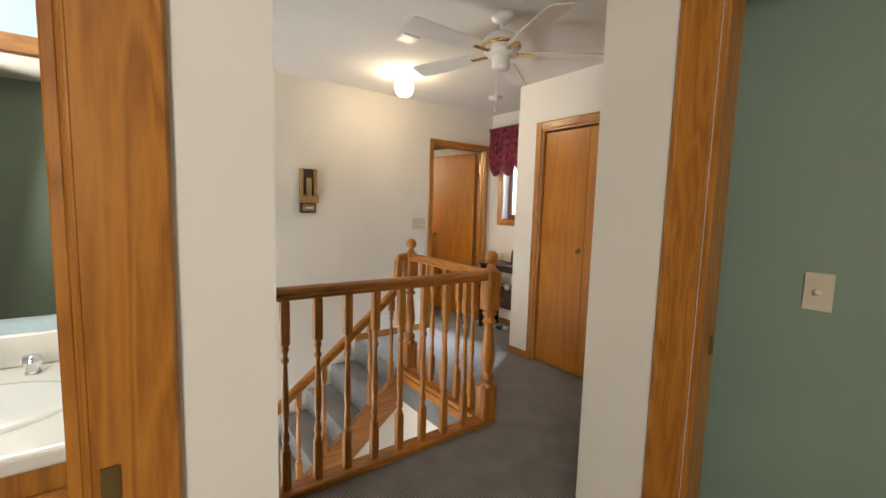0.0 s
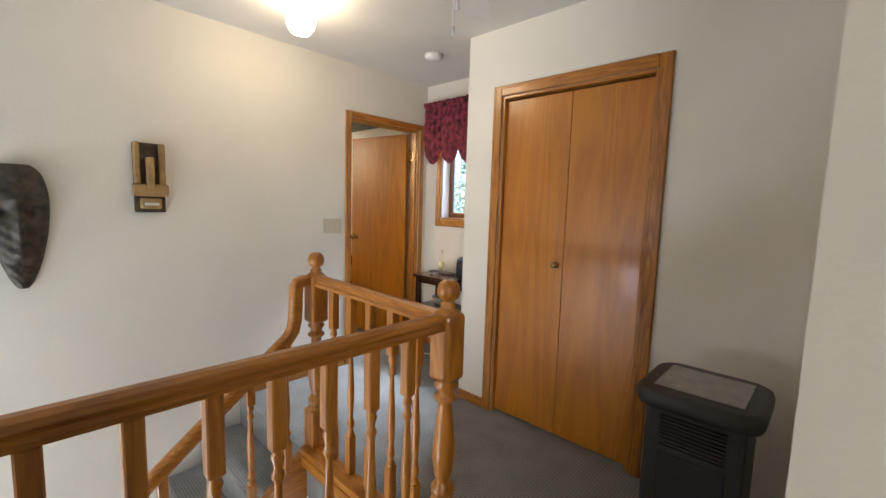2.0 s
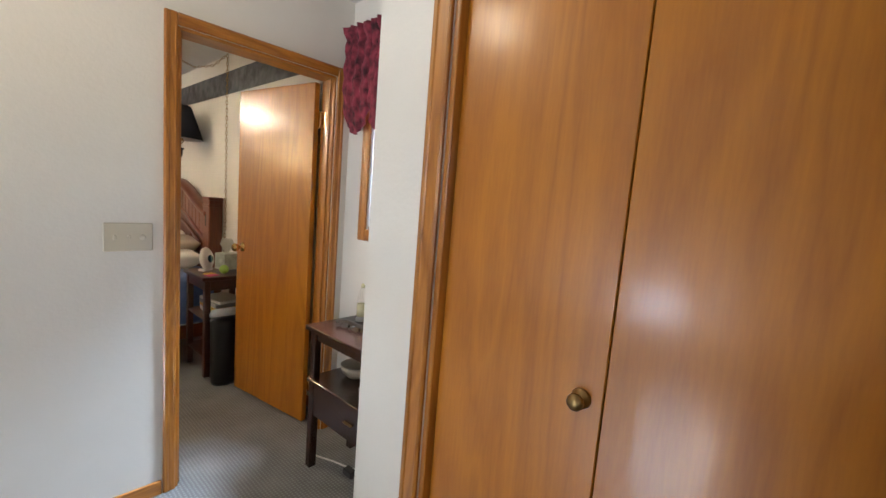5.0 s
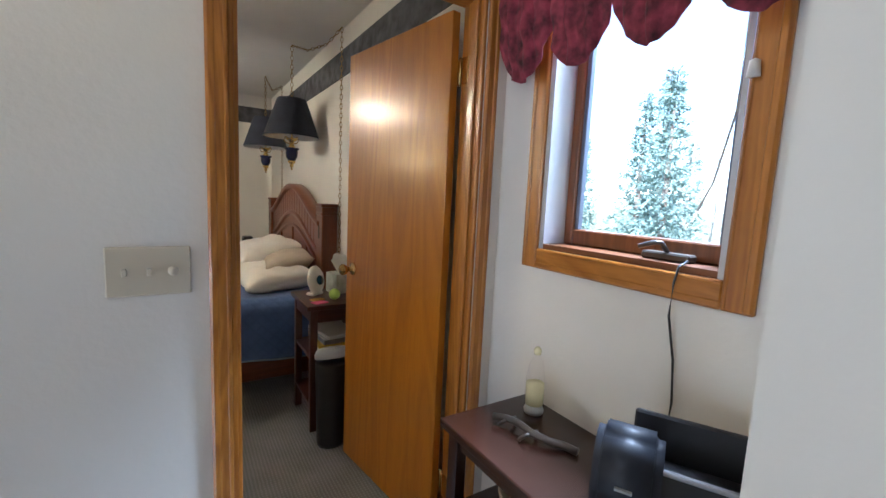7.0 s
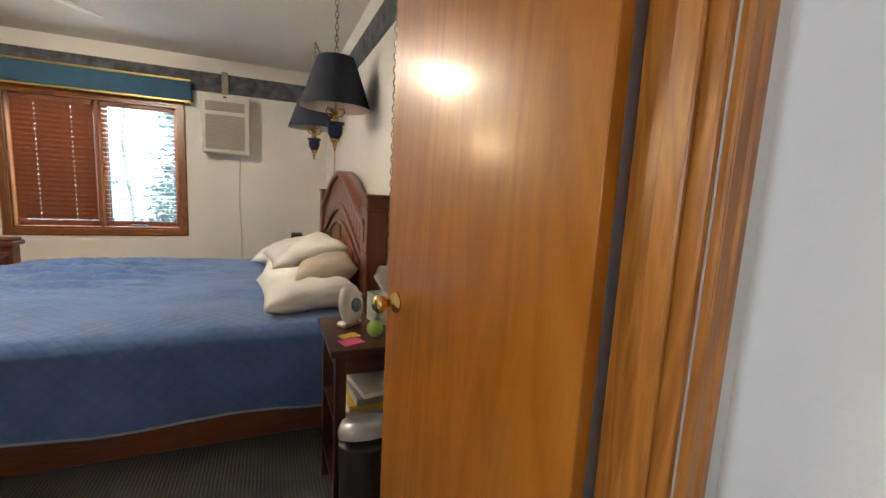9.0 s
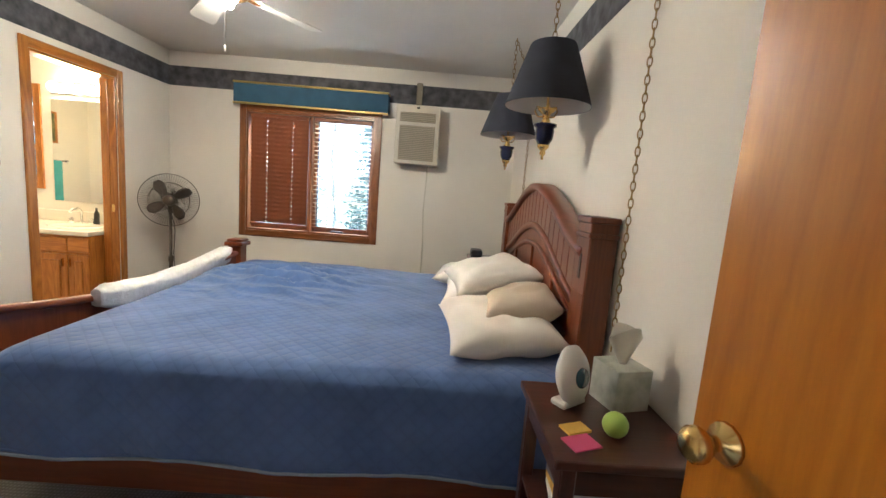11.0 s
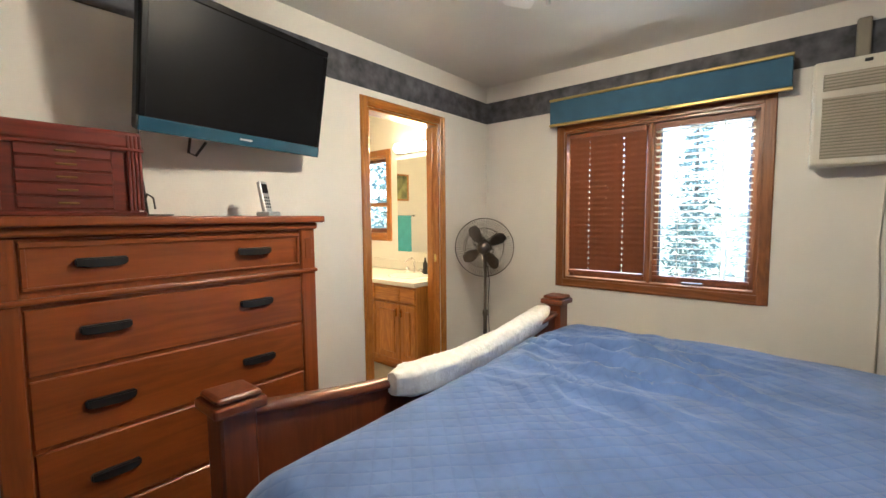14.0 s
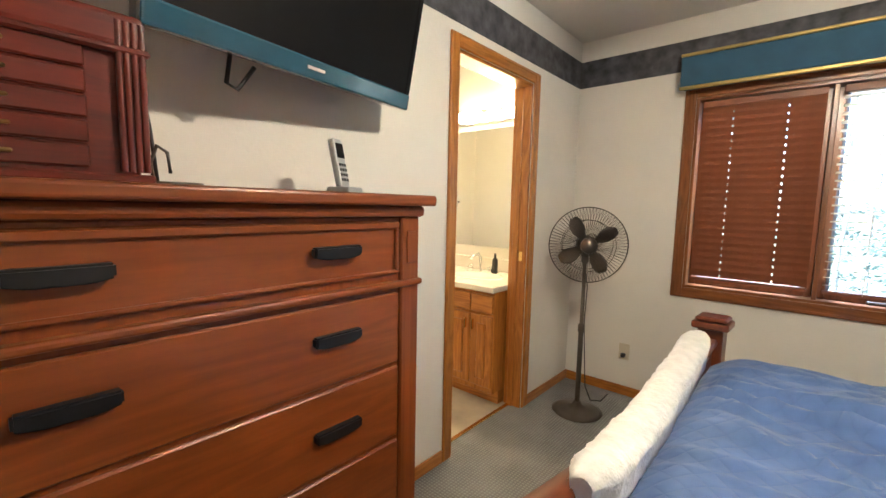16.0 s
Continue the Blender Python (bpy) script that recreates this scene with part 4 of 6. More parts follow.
def shoe(loc, rz):
    """A low shoe: a dark sole, a white upper lofted from heel to toe, and a dark opening."""
    t = thing("shoe", loc, "white shoe with a dark sole on the carpet", "shoe", "shoes by the heater", rz=rz)
    rows = [(-0.13, 0.030, 0.070), (-0.11, 0.036, 0.085), (-0.05, 0.036, 0.075), (0.0, 0.040, 0.066), (0.06, 0.046, 0.052), (0.11, 0.042, 0.040), (0.14, 0.024, 0.026)]
    for name, z0, grow, mat, label in (("sole", 0.0, 0.006, BLACKP, "dark rubber sole"), ("upper", 0.016, 0.0, WHITEP, "white upper")):
        b = bmesh.new()
        rings = []
        for x, w, h in rows:
            top = 0.018 if name == "sole" else h
            ring = []
            for k in range(12):
                a = math.pi * k / 11
                ring.append(b.verts.new((x * (1 + grow * 4), (w + grow) * math.cos(a), z0 + (top - z0) * math.sin(a) ** 0.6)))
            rings.append(ring)
        for p, q in zip(rings, rings[1:]):
            for k in range(11):
                b.faces.new((p[k], p[k + 1], q[k + 1], q[k])).smooth = True
            b.faces.new((p[11], p[0], q[0], q[11]))
        b.faces.new(rings[0])
        b.faces.new(rings[-1])
        part(name, b, mat, t, label)
    part("opening", lathe(bmesh.new(), [(0.0, 0.082), (0.024, 0.083), (0.030, 0.078), (0.030, 0.070)], -0.075, 0.0, 16, 1.6, 1.0), DARKCLOTH, t, "dark opening")


shoe((3.16, 2.31, 0), 176)
shoe((3.155, 2.195, 0), 184)

# hall table with its things
def hall_table():
    t = thing("console_table", (4.355, 4.235, 0), "dark mahogany console table with a lower drawer shelf", "table")
    x0, x1, y0, y1 = -0.165, 0.165, -0.365, 0.365
    part("tabletop", bx(x0, x1, y0, y1, 0.722, 0.748, 0.006, 2), wood("mahogany", "Y"), t)
    part("apron", bx(x0 + 0.03, x1 - 0.03, y0 + 0.03, y1 - 0.03, 0.675, 0.722, 0.002), wood("mahogany", "Y"), t)
    for sx in (x0 + 0.02, x1 - 0.06):
        for sy in (y0 + 0.02, y1 - 0.06):
            part("leg", bx(sx, sx + 0.04, sy, sy + 0.04, 0, 0.722, 0.004), wood("mahogany", "Z"), t)
    part("shelf", bx(x0 + 0.012, x1 - 0.012, y0 + 0.012, y1 - 0.012, 0.455, 0.475, 0.003), wood("mahogany", "Y"), t)
    d = part("drawer", bx(x0 + 0.022, x1 - 0.03, y0 + 0.065, y1 - 0.065, 0.29, 0.455, 0.003), wood("mahogany", "Y"), t)
    part("handle", bx(x0 + 0.008, x0 + 0.022, -0.03, 0.03, 0.37, 0.38, 0.003), DULLBRASS, d)


hall_table()
t = thing("glass_bottle_candle", (4.455, 4.50, 0.748), "clear glass bottle of pale yellow gel on a foot", "ornament")
part("foot", lathe(bmesh.new(), [(0, 0), (0.028, 0), (0.03, 0.01), (0.022, 0.025), (0, 0.03)], n=14), SILVER, t)
part("gel", lathe(bmesh.new(), [(0, 0.025), (0.026, 0.026), (0.027, 0.09), (0, 0.091)], n=14), CANDLE, t, "pale yellow gel")
gl = part("bottle", lathe(bmesh.new(), [(0.028, 0.025), (0.029, 0.10), (0.024, 0.13), (0.020, 0.155), (0.011, 0.168), (0.010, 0.18)], n=14), GLASS, t)
gl.visible_shadow = False
part("stopper", lathe(bmesh.new(), [(0, 0.175), (0.009, 0.176), (0.012, 0.188), (0.006, 0.198), (0, 0.20)], n=12), CANDLE, t)
t = thing("bronze_figurine", (4.34, 4.42, 0.748), "small dark bronze lizard figurine on the table", "figurine")
b = sweep(bmesh.new(), [(-0.03, 0.09, 0.018), (-0.01, 0.06, 0.022), (0.0, 0.02, 0.024), (0.0, -0.03, 0.022), (0.02, -0.07, 0.016), (0.05, -0.10, 0.01), (0.06, -0.13, 0.008)], circle(0.010, 8))
for x, y in ((-0.03, 0.05), (0.03, 0.05), (-0.03, -0.03), (0.035, -0.03)):
    sweep(b, [(0, y, 0.02), (x * 0.7, y + 0.005, 0.018), (x, y + 0.015, 0.003)], circle(0.005, 6))
part("body", b, BRONZE, t)


def boombox():
    t = thing("clock_radio_dock", (4.39, 4.0, 0.748), "black angular speaker dock radio on the table", "radio", rz=-62)
    for sg in (-1, 1):
        b = bmesh.new()
        outl = [(-0.055, 0.0), (0.055, 0.0), (0.075, 0.05), (0.05, 0.15), (0.01, 0.19), (-0.04, 0.185), (-0.075, 0.14), (-0.085, 0.07)]
        xs = sorted((sg * 0.07, sg * 0.19))
        extrude_yz(b, outl, xs[0], xs[1])
        bmesh.ops.bevel(b, geom=b.edges[:], offset=0.016, segments=3, affect="EDGES")
        for f in b.faces:
            f.smooth = True
        sp = part("speaker", b, NAVYP, t, "navy-black speaker cheek")
        part("badge", bx(min(xs) + 0.045, min(xs) + 0.075, -0.088, -0.080, 0.098, 0.102), SILVER, sp)
    b = bmesh.new()
    extrude_yz(b, [(-0.06, 0.0), (0.06, 0.0), (0.06, 0.07), (0.03, 0.12), (-0.02, 0.125), (-0.055, 0.06)], -0.075, 0.075)
    part("centre_unit", b, BLACKP, t)
    part("display", bx(-0.05, 0.05, -0.066, -0.054, 0.03, 0.055, 0.002), SCREEN, t)
    part("silver_strip", bx(-0.07, 0.07, -0.028, -0.016, 0.120, 0.129, 0.002), SILVER, t, "thin silver strip")
    b = bx(-0.13, 0.16, 0.05, 0.064, 0.10, 0.20, 0.004)
    part("dock_lid", b, BLACKP, t)


boombox()
t = thing("radio_cable", (0, 0, 0), "thin black cord from the sill to the table", "cord")
b = sweep(bmesh.new(), [(4.56, 4.165, 1.245), (4.525, 4.165, 1.235), (4.512, 4.165, 1.20), (4.52, 4.172, 1.12), (4.53, 4.157, 1.02), (4.527, 4.147, 0.92), (4.532, 4.155, 0.84), (4.51, 4.14, 0.76)], circle(0.0028, 6))
part("cable", b, BLACKP, t)
t = thing("pottery_bowl", (4.40, 4.45, 0.475), "cream pottery bowl on the table's shelf", "bowl")
part("bowl_body", lathe(bmesh.new(), [(0, 0.004), (0.04, 0), (0.07, 0.03), (0.08, 0.065), (0.074, 0.065), (0.06, 0.03), (0, 0.012)], n=22), plain("cream_glaze", (0.45, 0.38, 0.28), 0.3, var=0.1), t)
t = thing("floral_cup", (4.28, 4.20, 0.475), "white cup with red and green flowers on the shelf", "cup")
part("cup_body", lathe(bmesh.new(), [(0, 0.003), (0.026, 0), (0.038, 0.03), (0.04, 0.06), (0.037, 0.06), (0.03, 0.02), (0, 0.01)], n=18), plain("floral_glaze", (0.5, 0.42, 0.38), 0.25, scale=60, var=0.7), t)


def scallop_valance():
    t = thing("scalloped_valance", (4.50, 4.355, 0), "maroon floral gathered valance with scalloped bottom", "valance")
    bm = bmesh.new()
    nu, nv = 132, 16
    grid = []
    for i in range(nu + 1):
        u = i / nu
        y = 0.41 - 0.82 * u
        s = abs(math.sin(math.pi * u * 4.0))
        bot = 1.845 - 0.125 * s ** 0.6
        fold = 0.012 * math.sin(u * 92) + 0.007 * math.sin(u * 161 + 1)
        col = []
        for j in range(nv + 1):
            v = j / nv
            z = 2.265 * (1 - v) + bot * v
            bulge = 0.03 + 0.055 * math.sin(math.pi * min(1, v * 1.05)) * (0.35 + 0.65 * s) * v
            x = -bulge - fold * (1 - 0.55 * v) - (0.02 if v < 0.12 else 0) + 0.006 * math.sin(z * 60 + u * 40)
            col.append(bm.verts.new((x, y, z)))
        grid.append(col)
    for a, b in zip(grid, grid[1:]):
        for j in range(nv):
            f = bm.faces.new((a[j], a[j + 1], b[j + 1], b[j]))
            f.smooth = True
    o = part("cloth", bm, MAROON, t)
    md = o.modifiers.new("thickness", "SOLIDIFY")
    md.thickness = 0.004
    part("curtain_rod", sweep(bmesh.new(), [(-0.03, -0.41, 2.245), (-0.03, 0.41, 2.245)], circle(0.009, 10)), WHITEM, t)
    for y in (-0.38, 0.38):
        part("rod_bracket", bx(-0.03, 0.04, y - 0.008, y + 0.008, 2.23, 2.255, 0.002), WHITEM, t)


scallop_valance()
t = thing("blind_cord", (4.535, 4.085, 0), "white blind cord with plastic tassels by the window", "cord")
b = sweep(bmesh.new(), [(0.0, 0.01, 2.10), (0.0, 0.012, 1.9), (-0.012, 0.0, 1.75), (-0.012, 0.002, 1.56), (-0.01, 0.03, 1.42), (0.0, 0.06, 1.36)], circle(0.0025, 6))
part("cord_line", b, WHITEP, t)
for z in (1.78, 1.62):
    part("tassel", lathe(bmesh.new(), [(0, z), (0.012, z), (0.009, z + 0.03), (0, z + 0.035)], -0.015, -0.02, 10), WHITEP, t)

t = thing("extension_cord", (0, 0, 0), "white extension cord on the carpet under the table", "cord")
part("cable", sweep(bmesh.new(), [(4.40, 4.79, 0.03), (4.33, 4.74, 0.008), (4.28, 4.62, 0.006), (4.33, 4.50, 0.006), (4.36, 4.40, 0.006), (4.40, 4.33, 0.008)], circle(0.004, 6)), WHITEP, t)
part("socket_block", bx(4.375, 4.425, 4.29, 4.34, 0, 0.03, 0.005), WHITEP, t)
t = thing("power_adapter", (4.33, 4.36, 0), "black power adapter on the carpet", "adapter")
part("case", bx(-0.02, 0.02, -0.035, 0.035, 0, 0.035, 0.005), BLACKP, t)

# first bathroom, beside the start
t = thing("vanity_cabinet", (0.6, 2.55, 0), "oak bathroom vanity cabinet under a white top", "cabinet")
part("carcass", bx(-0.55, 0.45, -0.27, 0.33, 0.08, 0.77, 0.003), wood("oak", "Z"), t)
for x0 in (-0.53, -0.04):
    dd = part("door", bx(x0, x0 + 0.47, -0.29, -0.27, 0.14, 0.70, 0.006), wood("oak", "Z"), t)
    part("handle", bx(x0 + 0.22, x0 + 0.25, -0.31, -0.29, 0.58, 0.66, 0.004), BRASS, dd)
t = thing("countertop", (0.6, 2.55, 0.77), "white moulded vanity top with sink and backsplash", "countertop")
part("slab", bx(-0.6, 0.46, -0.31, 0.33, 0, 0.045, 0.012, 3), MARBLE, t)
part("backsplash", bx(-0.6, 0.46, 0.31, 0.33, 0.045, 0.15, 0.006), MARBLE, t)
b = lathe(bmesh.new(), [(0.24, 0.046), (0.235, 0.052), (0.22, 0.052), (0.17, 0.048), (0.0, 0.046)], 0.12, -0.02, 32, 1.0, 0.75)
part("sink_rim", b, MARBLE, t)
t = thing("chrome_faucet", (0.72, 2.78, 0.815), "chrome bathroom faucet with clear knobs", "faucet")
b = sweep(bmesh.new(), [(0, 0, 0), (0, 0, 0.05), (0, -0.03, 0.08), (0, -0.10, 0.075), (0, -0.12, 0.06)], circle(0.012, 10))
part("spout", b, CHROME, t)
for x in (-0.1, 0.1):
    part("tap_knob", lathe(bmesh.new(), [(0, 0), (0.02, 0), (0.015, 0.02), (0.026, 0.035), (0.024, 0.055), (0, 0.06)], x, 0, 14), CHROME, t)
t = thing("wall_mirror", (0.55, 2.88, 1.35), "frameless vanity mirror with an oak top rail", "mirror")
part("mirror_glass", bx(-0.7, 0.55, -0.006, -0.001, -0.38, 0.42), MIRROR, t)
part("top_rail", bx(-0.7, 0.55, -0.022, 0, 0.42, 0.475, 0.004), wood("oak", "X"), t)

# ---- bedroom ----
def dresser():
    t = thing("tall_dresser", (1.20, 6.58, 0), "reddish cherry five-drawer dresser with black pulls", "dresser")
    part("carcass", bx(0.0, 0.425, -0.51, 0.51, 0.06, 1.265, 0.004), wood("cherry", "Z"), t)
    for y0, y1 in ((-0.515, -0.445), (0.445, 0.515)):
        part("corner_post", bx(0.405, 0.438, y0, y1, 0.0, 1.265, 0.005), wood("cherry", "Z"), t)
        part("post_inlay", bx(0.438, 0.443, y0 + 0.018, y1 - 0.018, 1.135, 1.225, 0.002), wood("cherry", "Z"), t)
    part("cornice", bx(-0.005, 0.452, -0.525, 0.525, 1.265, 1.295, 0.010, 2), wood("cherry", "Y"), t)
    part("top", bx(-0.015, 0.475, -0.55, 0.55, 1.295, 1.325, 0.008, 3), wood("cherry", "Y"), t)
    part("waist_moulding", bx(0.40, 0.447, -0.522, 0.522, 1.070, 1.088, 0.006, 2), wood("cherry", "Y"), t)
    part("plinth", bx(0.38, 0.43, -0.445, 0.445, 0.03, 0.10, 0.004), wood("cherry", "Y"), t)
    rows = ((1.105, 1.255), (0.855, 1.055), (0.635, 0.842), (0.385, 0.622), (0.115, 0.372))
    for k, (z0, z1) in enumerate(rows):
        d = part("drawer_front", bx(0.415, 0.434 if k else 0.428, -0.442, 0.442, z0, z1, 0.004), wood("cherry", "Y"), t)
        if k == 0:
            part("drawer_bead", join_boxes([(0.427, 0.437, -0.44, 0.44, z1 - 0.022, z1 - 0.004), (0.427, 0.437, -0.44, 0.44, z0 + 0.004, z0 + 0.014), (0.427, 0.437, -0.44, -0.425, z0 + 0.014, z1 - 0.022), (0.427, 0.437, 0.425, 0.44, z0 + 0.014, z1 - 0.022)], 0.003), wood("cherry", "Y"), d)
        zc = (1.183, 0.972, 0.735, 0.495, 0.25)[k]
        for yc in (-0.255, 0.235):
            b = bmesh.new()
            outl = [(yc - 0.066, zc + 0.014), (yc + 0.066, zc + 0.014), (yc + 0.066, zc - 0.010), (yc + 0.035, zc - 0.017), (yc - 0.035, zc - 0.017), (yc - 0.066, zc - 0.010)]
            extrude_yz(b, outl, 0.430, 0.452)
            bmesh.ops.bevel(b, geom=b.edges[:], offset=0.004, segments=2, affect="EDGES")
            part("drawer_pull", b, BLACKM, d, "black cup pull")
        if k:
            # Dark strip stands for the shade in the gap above each drawer.
            part("drawer_gap_shade", bx(0.40, 0.418, -0.444, 0.444, z1, z1 + 0.012), DARKCLOTH, t)


dresser()


def jewelry_box():
    t = thing("jewelry_chest", (1.43, 6.265, 1.325), "red mahogany jewellery chest with fluted corners", "jewelry box")
    part("case", bx(-0.14, 0.14, -0.185, 0.185, 0.012, 0.225, 0.003), wood("red_box", "Y"), t)
    part("lid", bx(-0.15, 0.15, -0.20, 0.20, 0.225, 0.285, 0.012, 3), wood("red_box", "Y"), t)
    part("lid_edge", bx(-0.155, 0.155, -0.205, 0.205, 0.217, 0.230, 0.004), wood("red_box", "Y"), t)
    part("plinth", bx(-0.155, 0.155, -0.205, 0.205, 0.0, 0.016, 0.004), wood("red_box", "Y"), t)
    for y in (-0.19, 0.155):
        for k in range(4):
            b = lathe(bmesh.new(), [(0.0055, 0.02), (0.0055, 0.27)], 0.148, y + 0.005 + 0.011 * k, 8)
            part("flute", b, wood("red_box", "Z"), t)
    for k in range(5):
        z = 0.024 + 0.040 * k
        d = part("drawer_front", bx(0.138, 0.147, -0.115, 0.115, z, z + 0.036, 0.003), wood("red_box", "Y"), t)
        part("handle", bx(0.147, 0.155, -0.025, 0.025, z + 0.015, z + 0.021, 0.002), DULLBRASS, d)


jewelry_box()
t = thing("cordless_phone", (1.42, 6.99, 1.325), "silver and black cordless phone in its cradle", "phone", rz=20)
part("cradle", bx(-0.035, 0.045, -0.04, 0.04, 0, 0.022, 0.008, 2), SILVER, t)
b = bx(-0.012, 0.012, -0.024, 0.024, 0, 0.155, 0.009, 2)
bmesh.ops.transform(b, matrix=Matrix.Translation((0.0, 0, 0.012)) @ Matrix.Rotation(radians(-12), 4, "Y"), verts=b.verts)
hs = part("handset", b, SILVER, t)
b = bx(0.0115, 0.0135, -0.018, 0.018, 0.095, 0.14, 0.001)
bmesh.ops.transform(b, matrix=Matrix.Translation((0.0, 0, 0.012)) @ Matrix.Rotation(radians(-12), 4, "Y"), verts=b.verts)
part("display", b, SCREEN, hs)
for r_ in range(4):
    for c_ in range(3):
        b = bx(0.0115, 0.0138, -0.017 + 0.0125 * c_, -0.008 + 0.0125 * c_, 0.025 + 0.015 * r_, 0.034 + 0.015 * r_, 0.001)
        bmesh.ops.transform(b, matrix=Matrix.Translation((0.0, 0, 0.012)) @ Matrix.Rotation(radians(-12), 4, "Y"), verts=b.verts)
        part("key", b, BLACKP, hs)
t = thing("charger_dish", (1.50, 6.52, 1.325), "small dark dish with a cord on the dresser", "dish")
part("dish", lathe(bmesh.new(), [(0, 0), (0.05, 0), (0.055, 0.008), (0.045, 0.006), (0, 0.004)], n=20), BRONZE, t)
b = sweep(bmesh.new(), [(-0.05, -0.02, 0.01), (-0.07, -0.02, 0.05), (-0.06, -0.01, 0.085), (-0.03, 0.0, 0.07), (-0.05, 0.01, 0.03)], circle(0.004, 6))
part("cord", b, BRONZE, t)


def tv():
    yaw = math.degrees(math.atan2(0.835, -0.125)) - 90
    t = thing("wall_tv", (1.400, 6.905, 1.645), "black flat television on a wall bracket, tilted down", "television", rz=yaw)
    tilt = Matrix.Rotation(radians(11), 4, "Y")

    def tp(name, b, m, label="", par=t):
        bmesh.ops.transform(b, matrix=tilt, verts=b.verts)
        return part(name, b, m, par, label)
    tp("housing", bx(-0.07, -0.004, -0.42, 0.42, 0.0, 0.53, 0.012, 2), BLACKP)
    tp("bezel", join_boxes([(-0.02, 0.006, -0.425, 0.425, 0.505, 0.535), (-0.02, 0.006, -0.425, -0.40, 0.05, 0.505), (-0.02, 0.006, 0.40, 0.425, 0.05, 0.505)], 0.004), SCREEN)
    tp("bottom_bezel", bx(-0.02, 0.008, -0.425, 0.425, -0.005, 0.05, 0.006, 2), TVBLUE, "glossy blue-black lower edge")
    tp("screen", bx(-0.005, 0.002, -0.40, 0.40, 0.05, 0.505), SCREEN)
    tp("maker_badge", bx(0.008, 0.010, -0.03, 0.03, 0.02, 0.028), SILVER)
    part("wall_bracket", join_boxes([(-0.24, -0.06, -0.05, 0.05, 0.2, 0.26), (-0.22, -0.205, -0.12, 0.12, 0.1, 0.4)], 0.003), BLACKM, t)
    b = sweep(bmesh.new(), [(-0.06, -0.20, 0.05), (-0.09, -0.20, -0.05), (-0.09, -0.17, -0.06), (-0.06, -0.14, 0.0)], circle(0.006, 6))
    part("bracket_hook", b, BLACKM, t)
    b = sweep(bmesh.new(), [(-0.06, -0.39, 0.05), (-0.08, -0.395, -0.1), (-0.06, -0.39, -0.2), (-0.05, -0.385, -0.31)], circle(0.004, 6))
    part("cord", b, BLACKP, t)


tv()


def floor_fan():
    t = thing("pedestal_fan", (1.47, 8.74, 0), "dark bronze pedestal fan with a wire cage", "fan", rz=29)
    part("base", lathe(bmesh.new(), [(0, 0), (0.15, 0), (0.155, 0.008), (0.13, 0.02), (0.06, 0.032), (0.03, 0.05), (0.02, 0.07), (0, 0.07)], n=32), BRONZE, t)
    part("pole", lathe(bmesh.new(), [(0.016, 0.06), (0.016, 0.52), (0.021, 0.53), (0.021, 0.57), (0.012, 0.58), (0.012, 0.98)], n=14), BRONZE, t)
    b = bmesh.new()
    sweep(b, [(0, 0.06, 1.08), (0, -0.05, 1.08)], circle(0.055, 16), up=(0, 0, 1))
    part("motor", b, BRONZE, t)
    part("neck", bx(-0.02, 0.02, -0.01, 0.04, 0.96, 1.04, 0.006), BRONZE, t)
    R = 0.225
    cy = -0.085
    for dy, nm in ((-0.055, "front_cage"), (0.045, "rear_cage")):
        b = bmesh.new()
        for k in range(72):
            a = 2 * math.pi * k / 72
            p = [(0.05 * math.cos(a), cy + dy, 1.08 + 0.05 * math.sin(a)), (0.15 * math.cos(a), cy + dy, 1.08 + 0.15 * math.sin(a)), (0.20 * math.cos(a), cy + dy * 0.6, 1.08 + 0.20 * math.sin(a)), (R * math.cos(a), cy, 1.08 + R * math.sin(a))]
            sweep(b, p, circle(0.0013, 4), up=(0, 1, 0.01))
        for rr, d2 in ((0.05, dy), (0.15, dy), (R, 0.0)):
            ring = [(rr * math.cos(2 * math.pi * k / 40), cy + d2, 1.08 + rr * math.sin(2 * math.pi * k / 40)) for k in range(41)]
            sweep(b, ring, circle(0.0035 if rr == R else 0.002, 5), up=(0, 1, 0))
        part(nm, b, BRONZE, t)
    b = lathe(bmesh.new(), [(0, 0), (0.048, 0.0), (0.045, 0.008), (0, 0.012)], n=20)
    bmesh.ops.transform(b, matrix=Matrix.Translation((0, cy - 0.056, 1.08)) @ Matrix.Rotation(radians(90), 4, "X"), verts=b.verts)
    part("badge", b, BRONZE, t)
    for k in range(4):
        a0 = 2 * math.pi * k / 4 + 0.5
        b = bmesh.new()
        rows = []
        for i in range(7):
            r = 0.035 + 0.15 * i / 6
            wdt = 0.75 * math.sin(math.pi * (0.25 + 0.62 * i / 6)) * (1 if i < 6 else 0.8)
            rows.append([b.verts.new((r * math.cos(a0 + wdt * (s - 0.4)), cy + 0.018 - 0.04 * s, 1.08 + r * math.sin(a0 + wdt * (s - 0.4)))) for s in (0, 0.25, 0.5, 0.75, 1)])
        for p, q in zip(rows, rows[1:]):
            for j in range(4):
                f = b.faces.new((p[j], p[j + 1], q[j + 1], q[j]))
                f.smooth = True
        o = part("blade", b, BRONZE, t)
        md = o.modifiers.new("thickness", "SOLIDIFY")
        md.thickness = 0.002
    b = sweep(bmesh.new(), [(0.0, 0.05, 1.0), (0.03, 0.06, 0.8), (0.02, 0.03, 0.6), (0.03, 0.03, 0.4), (0.05, 0.05, 0.15), (0.10, 0.14, 0.02), (0.17, 0.16, 0.012), (0.22, 0.20, 0.05)], circle(0.0035, 6))
    part("cord", b, BLACKP, t)


floor_fan()


ACLOUV = plain("tan_louvre", (0.40, 0.36, 0.28), 0.6, var=0.05, bump=0.05)


